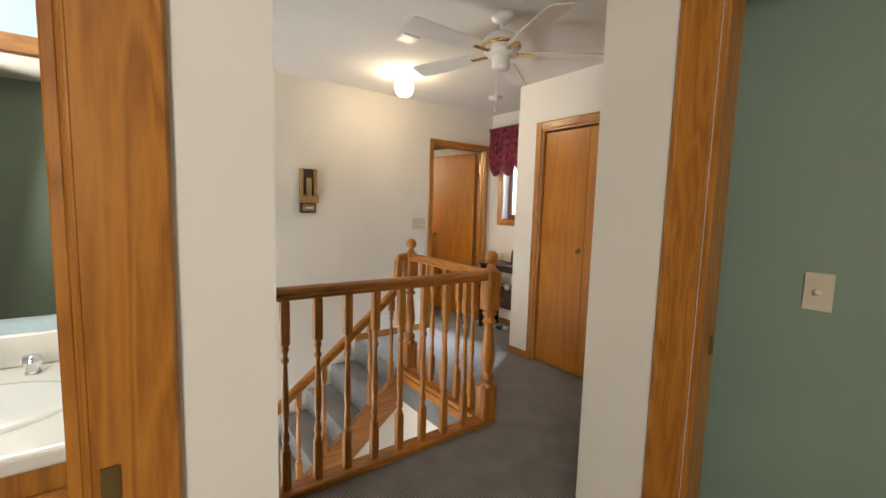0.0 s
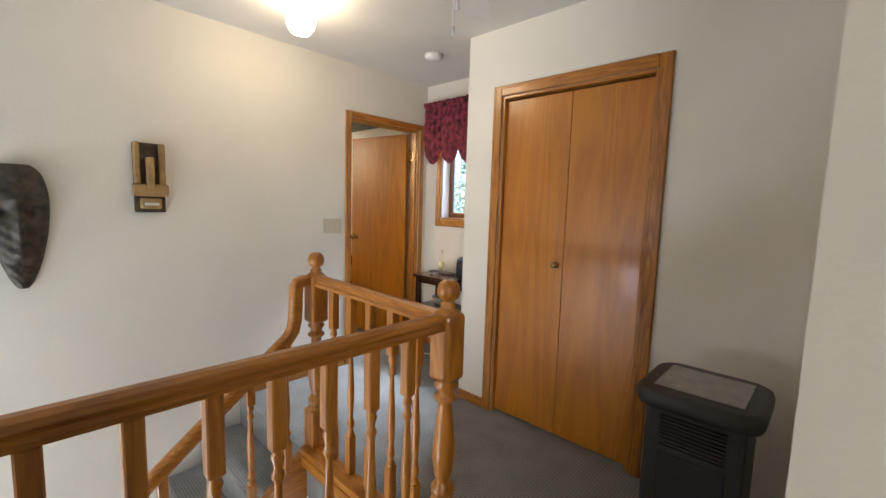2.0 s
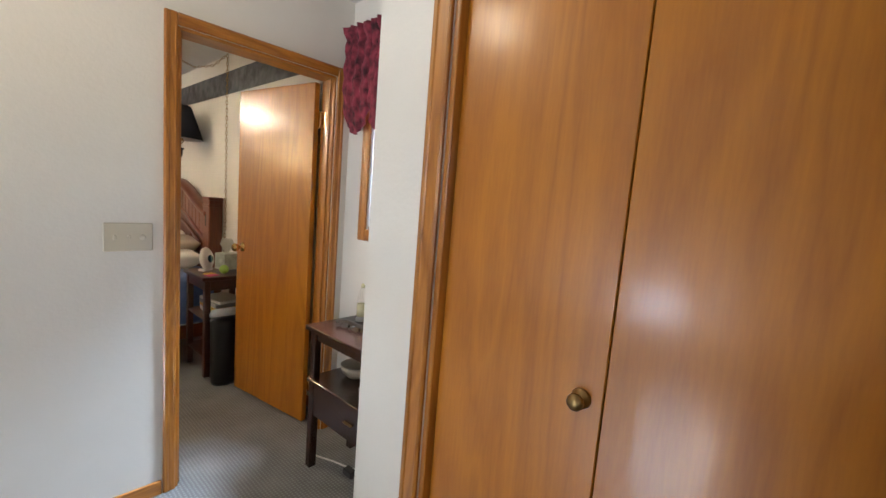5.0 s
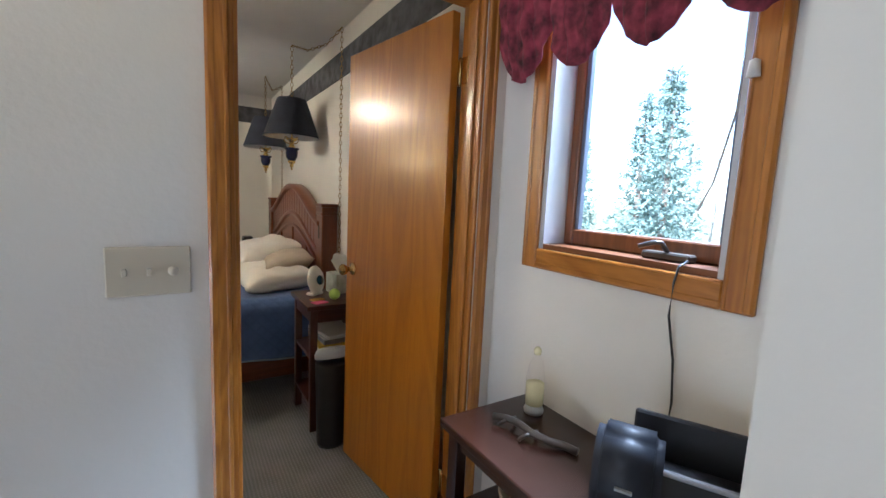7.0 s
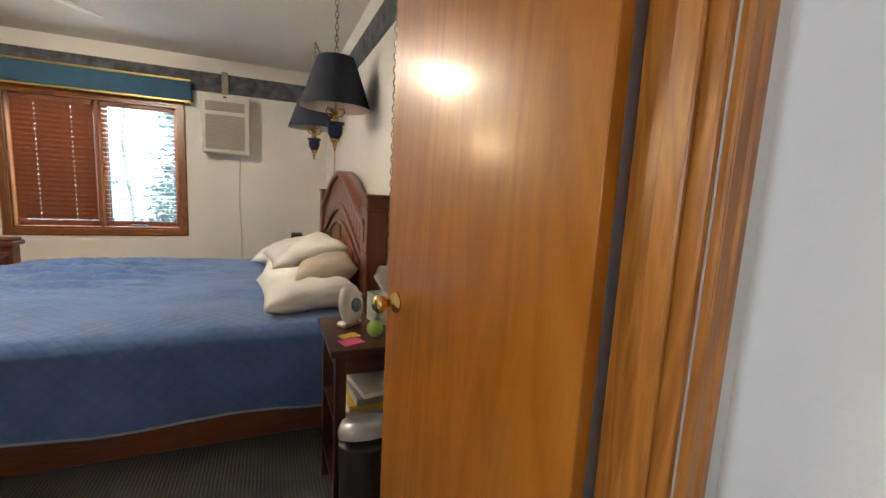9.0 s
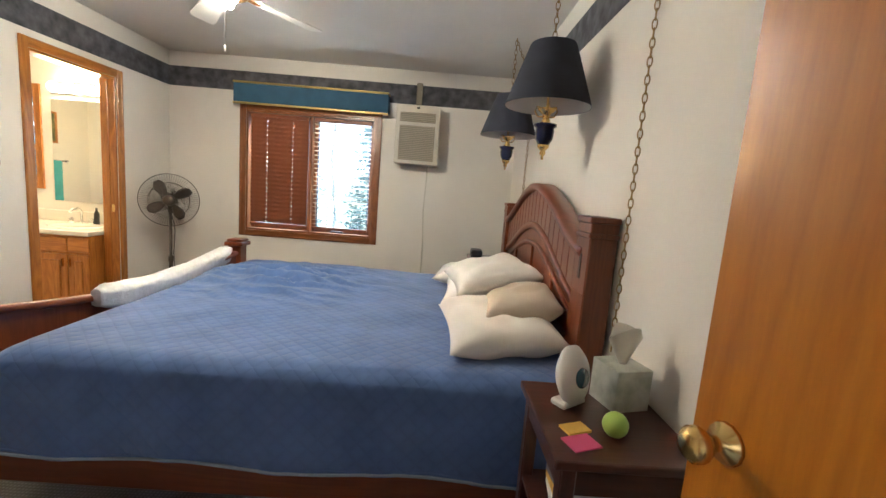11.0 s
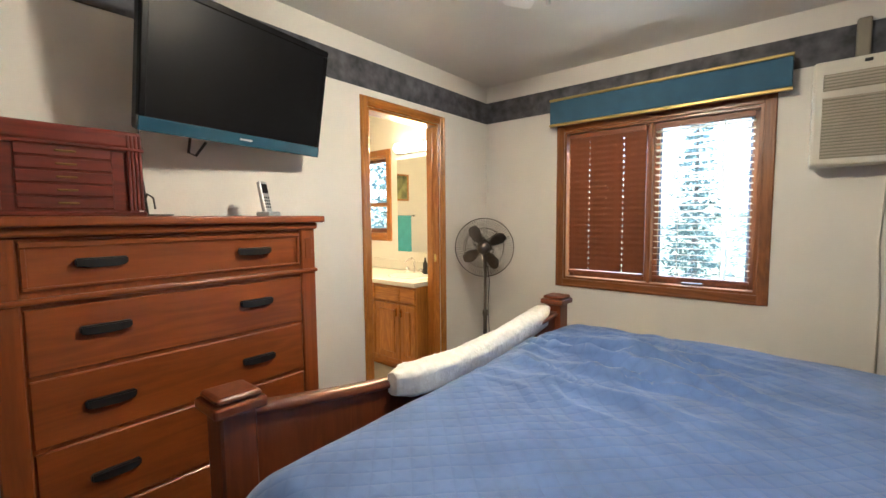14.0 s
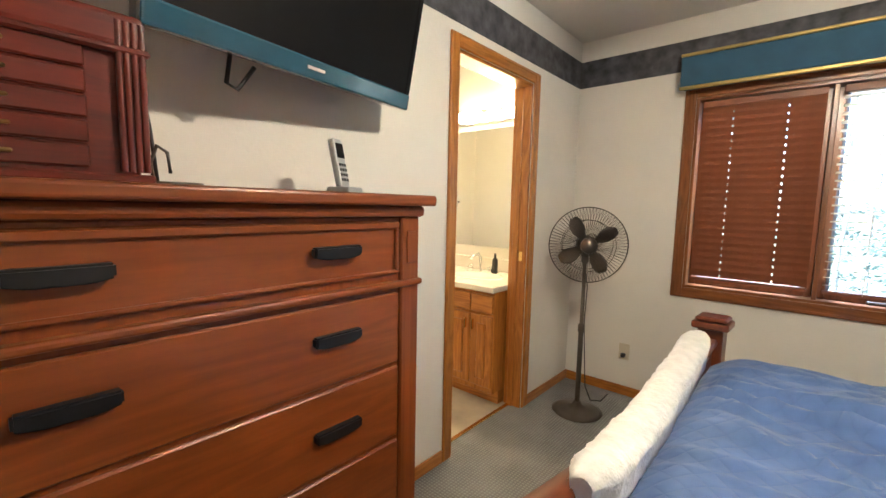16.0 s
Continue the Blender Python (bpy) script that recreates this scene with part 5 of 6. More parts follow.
def air_conditioner():
    t = thing("wall_air_conditioner", (3.585, 9.2, 1.84), "aged white wall air conditioner with louvred grille", "air conditioner")
    part("housing", bx(-0.205, 0.205, -0.18, 0, -0.27, 0.27, 0.012, 2), ACMAT, t)
    part("lower_recess", bx(-0.165, 0.165, -0.184, -0.178, -0.235, 0.08, 0.002), ACGRILL, t)
    part("upper_recess", bx(-0.165, 0.165, -0.184, -0.178, 0.115, 0.20, 0.002), ACGRILL, t)
    for k in range(19):
        part("louvre", bx(-0.163, 0.163, -0.190, -0.183, -0.228 + 0.0165 * k, -0.220 + 0.0165 * k, 0.001), ACLOUV, t)
    for k in range(5):
        part("louvre", bx(-0.163, 0.163, -0.190, -0.183, 0.122 + 0.016 * k, 0.129 + 0.016 * k, 0.001), ACLOUV, t)
    part("knob", bx(-0.015, 0.015, -0.192, -0.18, 0.235, 0.25, 0.002), BLACKP, t)
    b = sweep(bmesh.new(), [(0.11, -0.02, -0.27), (0.112, -0.008, -0.4), (0.10, -0.006, -0.7), (0.115, -0.006, -1.0), (0.12, -0.006, -1.45)], circle(0.005, 6))
    part("cord", b, ACMAT, t)
    t2 = thing("conduit_block", (3.575, 9.2, 2.23), "painted wooden block over the border", "block")
    part("block_body", bx(-0.028, 0.028, -0.045, 0, -0.12, 0.11, 0.006), ACGRILL, t2)


air_conditioner()

t = thing("cornice_valance", (2.57, 9.2, 2.1), "blue padded window cornice with gold edging", "valance")
part("cloth_box", bx(-0.725, 0.725, -0.12, 0.0, -0.075, 0.095, 0.008, 2), VALBLUE, t)
part("gold_edge", bx(-0.728, 0.728, -0.125, 0.0, 0.095, 0.112, 0.004), GOLD, t)
part("gold_edge", bx(-0.728, 0.728, -0.125, -0.105, -0.094, -0.075, 0.004), GOLD, t)


def blinds(x0, x1, closed, label):
    t = thing("window_blind", ((x0 + x1) / 2, 9.232, 0), label, "blind", "bedroom window blinds")
    w = (x1 - x0) / 2
    part("headrail", bx(-w, w, -0.016, 0.016, 1.915, 1.95, 0.002), BLIND, t)
    part("bottom_rail", bx(-w, w, -0.022, 0.022, 0.868, 0.888, 0.004), BLIND, t)
    pitch = 0.0425
    cuts = (-w * 0.45, w * 0.45)
    b = bmesh.new()
    prof = [(-0.025, 0.0), (-0.013, 0.0028), (0.0, 0.0036), (0.013, 0.0028), (0.025, 0.0), (0.013, 0.0008), (0.0, 0.0016), (-0.013, 0.0008)]
    ends = [-w, cuts[0] - 0.0033, cuts[0] + 0.0033, cuts[1] - 0.0033, cuts[1] + 0.0033, w] if closed else [-w, w]
    for p, q in zip(ends[::2], ends[1::2]):
        extrude_yz(b, prof, p, q)
    if closed:
        for c in cuts:
            box(b, c - 0.0033, c + 0.0033, -0.025, 0.006, 0.0005, 0.0025)
    bmesh.ops.transform(b, matrix=Matrix.Rotation(radians(-66 if closed else -9), 4, "X"), verts=b.verts)
    bmesh.ops.recalc_face_normals(b, faces=b.faces)
    me = bpy.data.meshes.new("slat")
    b.to_mesh(me)
    b.free()
    # Open slats take the pale copy, as daylight falls on them.
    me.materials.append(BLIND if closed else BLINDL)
    for k in range(24):
        o = new("slat", me)
        o.parent = t
        o.matrix_local = pose(0, 0, 0.915 + pitch * k)
    if not closed:
        for x in cuts:
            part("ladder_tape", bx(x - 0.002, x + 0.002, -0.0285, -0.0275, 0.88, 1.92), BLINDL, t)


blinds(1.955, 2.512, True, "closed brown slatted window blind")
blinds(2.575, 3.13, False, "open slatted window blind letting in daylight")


# bed
def bed():
    t = thing("king_bed", (0, 0, 0), "king bed with dark cherry arched headboard", "bed")
    W = wood("bed_wood", "Z")
    # headboard
    HY0, HY1, HX = 6.66, 8.62, 4.455

    def arch(y, base, rise, power=1.6):
        return base + rise * max(0.0, math.sin(math.pi * (y - HY0) / (HY1 - HY0))) ** power

    ys = [HY0 + (HY1 - HY0) * k / 40 for k in range(41)]
    hb = part("headboard", extrude_yz(bmesh.new(), [(HY0, 0.25)] + [(y, arch(y, 1.125, 0.27)) for y in ys] + [(HY1, 0.25)], HX, HX + 0.035), W, t)
    part("arched_cap", sweep(bmesh.new(), [(HX + 0.012, y, arch(y, 1.14, 0.27)) for y in ys], [(-0.05, -0.02), (0.05, -0.02), (0.055, 0.0), (0.045, 0.022), (-0.045, 0.022), (-0.055, 0.0)]), wood("bed_wood", "Y"), hb)
    part("arched_moulding", sweep(bmesh.new(), [(HX - 0.006, y, arch(y, 0.90, 0.27)) for y in ys], [(-0.012, -0.022), (0.012, -0.022), (0.016, 0.0), (0.012, 0.022), (-0.012, 0.022)]), wood("bed_wood", "Y"), hb)
    part("inner_moulding", sweep(bmesh.new(), [(HX - 0.004, y, arch(y, 0.80, 0.26, 1.3)) for y in ys], [(-0.010, -0.014), (0.010, -0.014), (0.014, 0.0), (0.010, 0.014), (-0.010, 0.014)]), wood("bed_wood", "Y"), hb)
    n = 20
    for k in range(n):
        y0 = HY0 + 0.05 + (HY1 - HY0 - 0.10) * k / n
        y1 = HY0 + 0.05 + (HY1 - HY0 - 0.10) * (k + 1) / n - 0.007
        b = bmesh.new()
        extrude_yz(b, [(y0, arch(y0, 0.925, 0.27)), (y1, arch(y1, 0.925, 0.27)), (y1, arch(y1, 1.118, 0.27)), (y0, arch(y0, 1.118, 0.27))], HX - 0.010, HX + 0.002)
        bmesh.ops.bevel(b, geom=b.edges[:], offset=0.003, segments=1, affect="EDGES")
        part("slat", b, W, hb)
    for y in (7.14, 7.64, 8.14):
        part("stile", bx(HX - 0.014, HX + 0.002, y - 0.03, y + 0.03, 0.45, arch(y, 0.79, 0.26, 1.3), 0.005), W, hb)
    for y in (HY0, HY1):
        b = bx(4.42, 4.53, y - 0.075, y + 0.075, 0, 1.205, 0.006)
        box(b, 4.415, 4.532, y - 0.078, y + 0.078, 1.203, 1.222, 0.004)
        box(b, 4.420, 4.530, y - 0.075, y + 0.075, 1.220, 1.262, 0.005)
        box(b, 4.413, 4.533, y - 0.080, y + 0.080, 1.260, 1.285, 0.006, 2)
        pst = part("head_post", b, W, t)
        # The slot is not cut: a dark strip gives its shaded inside.
        part("post_slot_shade", bx(4.4165, 4.4215, y - 0.011, y + 0.011, 1.035, 1.135, 0.001), DARKCLOTH, pst)
        part("post_bead", bx(4.4165, 4.4215, y - 0.07, y + 0.07, 0.975, 0.985, 0.002), W, pst)
    # footboard
    def fx(y):
        return 0.12 * (y - 6.515) / 1.955 - 0.06

    def skew(b):
        for v in b.verts:
            v.co.x += fx(v.co.y)
        return b
    for y in (6.515, 8.47):
        b = bx(2.085, 2.185, y - 0.05, y + 0.05, 0, 0.765, 0.006)
        box(b, 2.062, 2.208, y - 0.073, y + 0.073, 0.765, 0.798, 0.008, 2)
        box(b, 2.072, 2.198, y - 0.063, y + 0.063, 0.798, 0.82, 0.014, 3)
        part("foot_post", skew(b), W, t)
    fb = part("footboard", skew(extrude_yz(bmesh.new(), [(6.56, 0.22)] + [(6.56 + 1.86 * k / 24, 0.735 - 0.0015 * k - 0.09 * math.sin(math.pi * k / 24)) for k in range(25)] + [(8.42, 0.22)], 2.12, 2.15)), W, t)
    cap = [(2.135, 6.56 + 1.86 * k / 30, 0.745 - 0.0012 * k - 0.09 * math.sin(math.pi * k / 30)) for k in range(31)]
    part("footboard_cap", skew(sweep(bmesh.new(), cap, [(-0.03, -0.014), (0.03, -0.014), (0.034, 0.0), (0.026, 0.014), (-0.026, 0.014), (-0.034, 0.0)])), wood("bed_wood", "Y"), fb)
    for y in (6.47, 8.50):
        part("side_rail", bx(2.185, 4.42, y, y + 0.03, 0.13, 0.36, 0.006), wood("bed_wood", "X"), t)
    part("mattress", bx(2.20, 4.41, 6.52, 8.48, 0.30, 0.60, 0.06, 4), PILLOW, t)


bed()


def bedspread():
    t = thing("blue_bedspread", (0, 0, 0), "blue quilted bedspread draped over the bed, slightly rumpled", "bedspread")
    bm = bmesh.new()
    nx, ny = 150, 170
    x0, x1, yc, hw = 2.195, 4.42, 7.485, 1.03
    grid = []
    for i in range(nx + 1):
        row = []
        x = x0 + (x1 - x0) * i / nx
        for j in range(ny + 1):
            s = -1.42 + 2.84 * j / ny
            a = abs(s)
            sg = 1 if s > 0 else -1
            R = 0.10
            flat = hw - R
            if a < flat:
                y, z = s, 0.655
            elif a < flat + R * math.pi / 2:
                th = (a - flat) / R
                y, z = sg * (flat + R * math.sin(th)), 0.655 - R * (1 - math.cos(th))
            else:
                d = a - flat - R * math.pi / 2
                y, z = sg * (hw + 0.012 * math.sin(x * 16 + sg) * min(1, d * 4) + 0.02 * d), 0.555 - d
            z = max(z, 0.275 + 0.012 * math.sin(x * 7))
            foot = max(0.0, (2.36 - x) / 0.165)
            if z > 0.5:
                z -= 0.075 * foot ** 2.2
                p = Vector((x * 1.6, y * 1.6, 0.3))
                rum = math.exp(-((x - 2.75) ** 2 / 0.35 + (y - 0.45) ** 2 / 0.25))
                z += 0.012 * noise.noise(p * 1.5) + 0.004 * noise.noise(p * 5) + 0.045 * rum * noise.noise(Vector((x * 4 + y * 6, y * 3 - x * 2, 1.7))) + 0.020 * rum * (abs(noise.noise(Vector((x * 5 + y * 9, y * 2 - x * 1.5, 4.2)))) - 0.2) + 0.006 * math.exp(-((a - 0.8) ** 2) / 0.05)
                crease = math.exp(-((x - 2.72) ** 2 / 0.22 + (y - 0.42) ** 2 / 0.16))
                q = noise.noise(Vector((x * 2.2, y * 10.0 + 1.2 * x + 0.8 * noise.noise(p * 2.0), 2.3)))
                z += 0.065 * crease * max(0.0, 1 - 3.0 * abs(q)) ** 1.5
            row.append(bm.verts.new((x, yc + y, z)))
        grid.append(row)
    for a, b in zip(grid, grid[1:]):
        for j in range(ny):
            f = bm.faces.new((a[j], b[j], b[j + 1], a[j + 1]))
            f.smooth = True
    o = part("quilt", bm, QUILT, t)
    uv = o.data.uv_layers.new(name="cloth")
    for lp in o.data.loops:
        i, j = divmod(lp.vertex_index, ny + 1)
        uv.data[lp.index].uv = (x0 + (x1 - x0) * i / nx, -1.42 + 2.84 * j / ny)
    md = o.modifiers.new("thickness", "SOLIDIFY")
    md.thickness = 0.012
    for sg in (-1, 1):
        b = sweep(bmesh.new(), [(2.2 + 0.043 * k, yc + sg * (hw + 0.016), 0.272 + 0.012 * math.sin((2.2 + 0.043 * k) * 7)) for k in range(50)], circle(0.0055, 6))
        part("hem", b, plain("pale_blue_hem", (0.30, 0.38, 0.48), 0.8), t, "pale blue hem")


bedspread()


def pillow(name, loc, size, rot, mat, label, seed):
    t = thing(name, loc, label, "pillow", "pillows on the bed")
    t.matrix_world = pose(*loc, *rot)
    bm = bmesh.new()
    n = 22
    for side in (1, -1):
        g = []
        for i in range(n + 1):
            row = []
            for j in range(n + 1):
                u, v = -1 + 2 * i / n, -1 + 2 * j / n
                pin = 1 - 0.10 * (1 - abs(v) ** 2) * abs(u) ** 3
                pin2 = 1 - 0.10 * (1 - abs(u) ** 2) * abs(v) ** 3
                h = max(0, (1 - u ** 4) * (1 - v ** 4)) ** 0.55
                nz = noise.noise(Vector((u * 2.2 + seed, v * 2.2, seed * 1.7)))
                row.append(bm.verts.new((u * size[0] / 2 * pin, v * size[1] / 2 * pin2, side * h * size[2] / 2 * (1 + 0.28 * nz))))
            g.append(row)
        for a, b in zip(g, g[1:]):
            for j in range(n):
                f = bm.faces.new((a[j], b[j], b[j + 1], a[j + 1]))
                f.smooth = True
    bmesh.ops.remove_doubles(bm, verts=bm.verts, dist=0.0004)
    part("cover", bm, mat, t)


pillow("bed_pillow", (4.15, 6.97, 0.73), (0.50, 0.74, 0.17), (0, -6, 4), PILLOW, "plump white pillow near the bed's edge", 1)
pillow("bed_pillow", (4.16, 7.72, 0.725), (0.50, 0.72, 0.14), (0, -6, -3), PILLOW, "white pillow under the stacked ones", 2)
pillow("bed_pillow", (4.19, 7.62, 0.84), (0.52, 0.70, 0.17), (0, -14, 6), PILLOW, "white pillow on top of the stack", 3)
pillow("bed_pillow", (4.09, 8.19, 0.73), (0.46, 0.50, 0.13), (0, -5, -8), PILLOW, "white pillow at the far side", 4)
pillow("small_pillow", (4.27, 6.99, 0.825), (0.36, 0.46, 0.15), (0, -16, -6), BEIGE, "small beige striped pillow on the white one", 5)
pillow("small_pillow", (4.33, 6.98, 0.75), (0.22, 0.46, 0.12), (0, -8, 0), DARKCLOTH, "dark brown pillow beneath the beige one", 6)

t = thing("fleece_roll", (2.135, 7.78, 0), "rolled white fleece throw lying on the footboard", "throw")
bm = bmesh.new()
pp = [(0.0, -0.70 + 1.33 * k / 90, 0.735 - 0.0003 * k - 0.09 * math.sin(math.pi * (7.08 + 1.33 * k / 90 - 6.56) / 1.86) + 0.030) for k in range(91)]
rings = []
for k, p in enumerate(pp):
    tt = k / (len(pp) - 1)
    r = 0.050 * min(1, 0.45 + 9 * tt, 0.45 + 9 * (1 - tt))
    ring = []
    for q in range(28):
        a = 2 * math.pi * q / 28
        f = 1 + 0.12 * noise.noise(Vector((math.cos(a) * 1.5, math.sin(a) * 1.5, k * 0.12))) + 0.10 * noise.noise(Vector((math.cos(a) * 5, math.sin(a) * 5, k * 0.7)))
        drop = 0.05 if math.sin(a) < -0.3 else 0.0
        ring.append(bm.verts.new((p[0] + 0.02 + 1.2 * r * f * math.cos(a), p[1] + 0.012 * noise.noise(Vector((q, k, 5.1))), p[2] + 0.85 * r * f * math.sin(a) - drop)))
    rings.append(ring)
for a, b in zip(rings, rings[1:]):
    for q in range(28):
        f = bm.faces.new((a[q], a[(q + 1) % 28], b[(q + 1) % 28], b[q]))
        f.smooth = True
bm.faces.new(rings[0])
bm.faces.new(rings[-1])
part("fleece", bm, FLUFF, t)


def nightstand(loc, label):
    t = thing("nightstand", loc, label, "nightstand", "bedside tables")
    part("top", bx(-0.21, 0.165, -0.21, 0.21, 0.715, 0.74, 0.005, 2), wood("dark_cherry", "X"), t)
    part("apron", bx(-0.185, 0.15, -0.19, 0.19, 0.64, 0.715, 0.002), wood("dark_cherry", "X"), t)
    for sx in (-0.19, 0.12):
        for sy in (-0.195, 0.155):
            part("leg", bx(sx, sx + 0.04, sy, sy + 0.04, 0, 0.715, 0.004), wood("dark_cherry", "Z"), t)
    part("shelf", bx(-0.185, 0.15, -0.19, 0.19, 0.42, 0.44, 0.003), wood("dark_cherry", "X"), t)
    part("shelf", bx(-0.185, 0.15, -0.19, 0.19, 0.14, 0.16, 0.003), wood("dark_cherry", "X"), t)


nightstand((4.365, 6.12, 0), "dark cherry open nightstand beside the door")
nightstand((4.365, 8.95, 0), "dark cherry nightstand in the far corner")
t = thing("clock_radio", (4.22, 8.86, 0.74), "small black clock radio on the nightstand", "clock")
part("case", bx(-0.05, 0.05, -0.08, 0.08, 0, 0.09, 0.012, 2), BLACKP, t)
part("display", bx(-0.053, -0.049, -0.06, 0.06, 0.03, 0.07), SCREEN, t)
t = thing("sound_machine", (4.27, 6.19, 0.74), "white oval tabletop clock speaker", "speaker", rz=35)
b = lathe(bmesh.new(), [(0, -0.035), (0.05, -0.03), (0.075, -0.01), (0.078, 0.01), (0.06, 0.03), (0.03, 0.036), (0, 0.036)], n=28)
bmesh.ops.transform(b, matrix=Matrix.Translation((0, 0, 0.09)) @ Matrix.Diagonal((0.75, 1, 1.15, 1)) @ Matrix.Rotation(radians(78), 4, "X"), verts=b.verts)
part("shell", b, WHITEP, t)
b = lathe(bmesh.new(), [(0, 0), (0.030, 0.0), (0.028, 0.003), (0, 0.004)], n=20)
bmesh.ops.transform(b, matrix=Matrix.Translation((0, -0.036, 0.095)) @ Matrix.Rotation(radians(78), 4, "X"), verts=b.verts)
part("display", b, TVBLUE, t)
part("foot", bx(-0.05, 0.05, -0.025, 0.03, 0, 0.02, 0.006), WHITEP, t)
t = thing("tissue_box", (4.43, 6.22, 0.74), "patterned white tissue box with a tissue", "tissue box", rz=15)
part("carton", bx(-0.06, 0.06, -0.06, 0.06, 0, 0.125, 0.002), plain("tissue_carton", (0.45, 0.47, 0.42), 0.6, scale=18, var=0.25), t)
b = bmesh.new()
rows = []
for i in range(6):
    v = i / 5
    rows.append([b.verts.new(((0.012 + 0.05 * v) * math.cos(a) + 0.01 * math.sin(3 * a) * v, (0.008 + 0.02 * v) * math.sin(a), 0.124 + 0.10 * v - 0.02 * math.cos(2 * a) * v)) for a in [2 * math.pi * q / 20 for q in range(20)]])
for p, q in zip(rows, rows[1:]):
    for j in range(20):
        f = b.faces.new((p[j], p[(j + 1) % 20], q[(j + 1) % 20], q[j]))
        f.smooth = True
part("tissue", b, PAPER, t)
t = thing("green_ball", (4.34, 6.03, 0.74), "lime green tennis ball on the nightstand", "ball")
part("felt", lathe(bmesh.new(), [(0.033 * math.sin(math.pi * k / 10), 0.033 - 0.033 * math.cos(math.pi * k / 10)) for k in range(11)], n=16), LIME, t)
t = thing("note_cards", (4.24, 6.02, 0.74), "pink and yellow cards lying on the nightstand", "cards", rz=20)
part("card", bx(-0.05, 0.03, -0.06, 0.0, 0, 0.004), PINK, t, "pink card")
part("card", bx(-0.02, 0.05, 0.004, 0.05, 0, 0.006), YELLOW, t, "yellow card")
for k, (m_, dz, h_, lab) in enumerate(((PAPER, 0.44, 0.03, "white paperback book lying on the shelf"), (YELLOW, 0.47, 0.025, "yellow covered book lying on the shelf"), (GREYP, 0.495, 0.03, "grey covered book lying on the shelf"), (PAPER, 0.525, 0.02, "thin white booklet on the pile"))):
    t = thing("book", (4.33 + 0.01 * k, 6.10, dz), lab, "book", "books on the nightstand", rz=6 * k - 8)
    part("cover", bx(-0.10, 0.10, -0.14, 0.14, 0, h_, 0.002), m_, t)
t = thing("waste_bin", (4.26, 5.79, 0), "tall black waste bin with a silver swing lid", "waste bin")
part("body", lathe(bmesh.new(), [(0, 0), (0.078, 0), (0.082, 0.02), (0.092, 0.46), (0.09, 0.47), (0, 0.47)], n=28, sx=1.0, sy=0.85), BLACKP, t)
b = lathe(bmesh.new(), [(0.094, 0.0), (0.096, 0.02), (0.08, 0.05), (0.055, 0.055), (0.05, 0.045), (0, 0.04)], n=28, sx=1.0, sy=0.85)
bmesh.ops.transform(b, matrix=Matrix.Translation((0, 0, 0.485)) @ Matrix.Rotation(radians(-16), 4, "X"), verts=b.verts)
part("lid", b, SILVER, t, "silver plastic lid")


def swag_lamp(x, y, zb, label):
    t = thing("swag_lamp", (x, y, zb), label, "lamp", "hanging bedside lamps")
    sh = part("shade", lathe(bmesh.new(), [(0.205, 0.045), (0.185, 0.105), (0.11, 0.32), (0.105, 0.33)], n=36), NAVYSH, t, "navy cloth shade")
    part("lining", lathe(bmesh.new(), [(0.203, 0.046), (0.183, 0.105), (0.108, 0.32), (0.02, 0.324)], n=36), SHADEIN, sh, "white shade lining")
    part("brass_cup", lathe(bmesh.new(), [(0.018, -0.045), (0.026, -0.03), (0.018, -0.012), (0.012, 0.0), (0.02, 0.012), (0.042, 0.03), (0.046, 0.038), (0.03, 0.034), (0, 0.03)], n=18), BRASS, t)
    part("urn", lathe(bmesh.new(), [(0.0, -0.135), (0.028, -0.13), (0.042, -0.105), (0.046, -0.07), (0.043, -0.055), (0.056, -0.045), (0.054, -0.035), (0.02, -0.034), (0, -0.034)], n=22), NAVYGL, t, "navy glazed urn")
    part("finial", lathe(bmesh.new(), [(0, -0.205), (0.008, -0.20), (0.006, -0.185), (0.016, -0.175), (0.012, -0.16), (0.028, -0.145), (0.03, -0.133), (0, -0.13)], n=16), BRASS, t)
    part("stem", lathe(bmesh.new(), [(0.006, 0.03), (0.006, 0.34)], n=8), BRASS, t)
    for k in range(3):
        a = 2.1 * k + 0.4
        pts = [(r * math.cos(a), r * math.sin(a), z) for r, z in ((0.012, 0.0), (0.045, 0.004), (0.062, 0.03), (0.052, 0.052), (0.035, 0.046))]
        part("brass_scroll", sweep(bmesh.new(), pts, circle(0.0045, 6), up=(0.3, 0.2, 1)), BRASS, t)
    b = bmesh.new()
    top = H + 0.02 - zb
    n = int((top - 0.34) / 0.032)
    for k in range(n + 1):
        z = 0.34 + (top - 0.34) * k / n
        ring = []
        for q in range(11):
            a = 2 * math.pi * q / 10
            px, pz = 0.010 * math.cos(a), 0.021 * math.sin(a)
            ring.append((px if k % 2 else 0.0, 0.0 if k % 2 else px, z + pz))
        sweep(b, ring[:-1] + ring[:1], circle(0.0022, 5), up=((0, 1, 0) if k % 2 else (1, 0, 0)))
    part("chain", b, DULLBRASS, t)
    return t


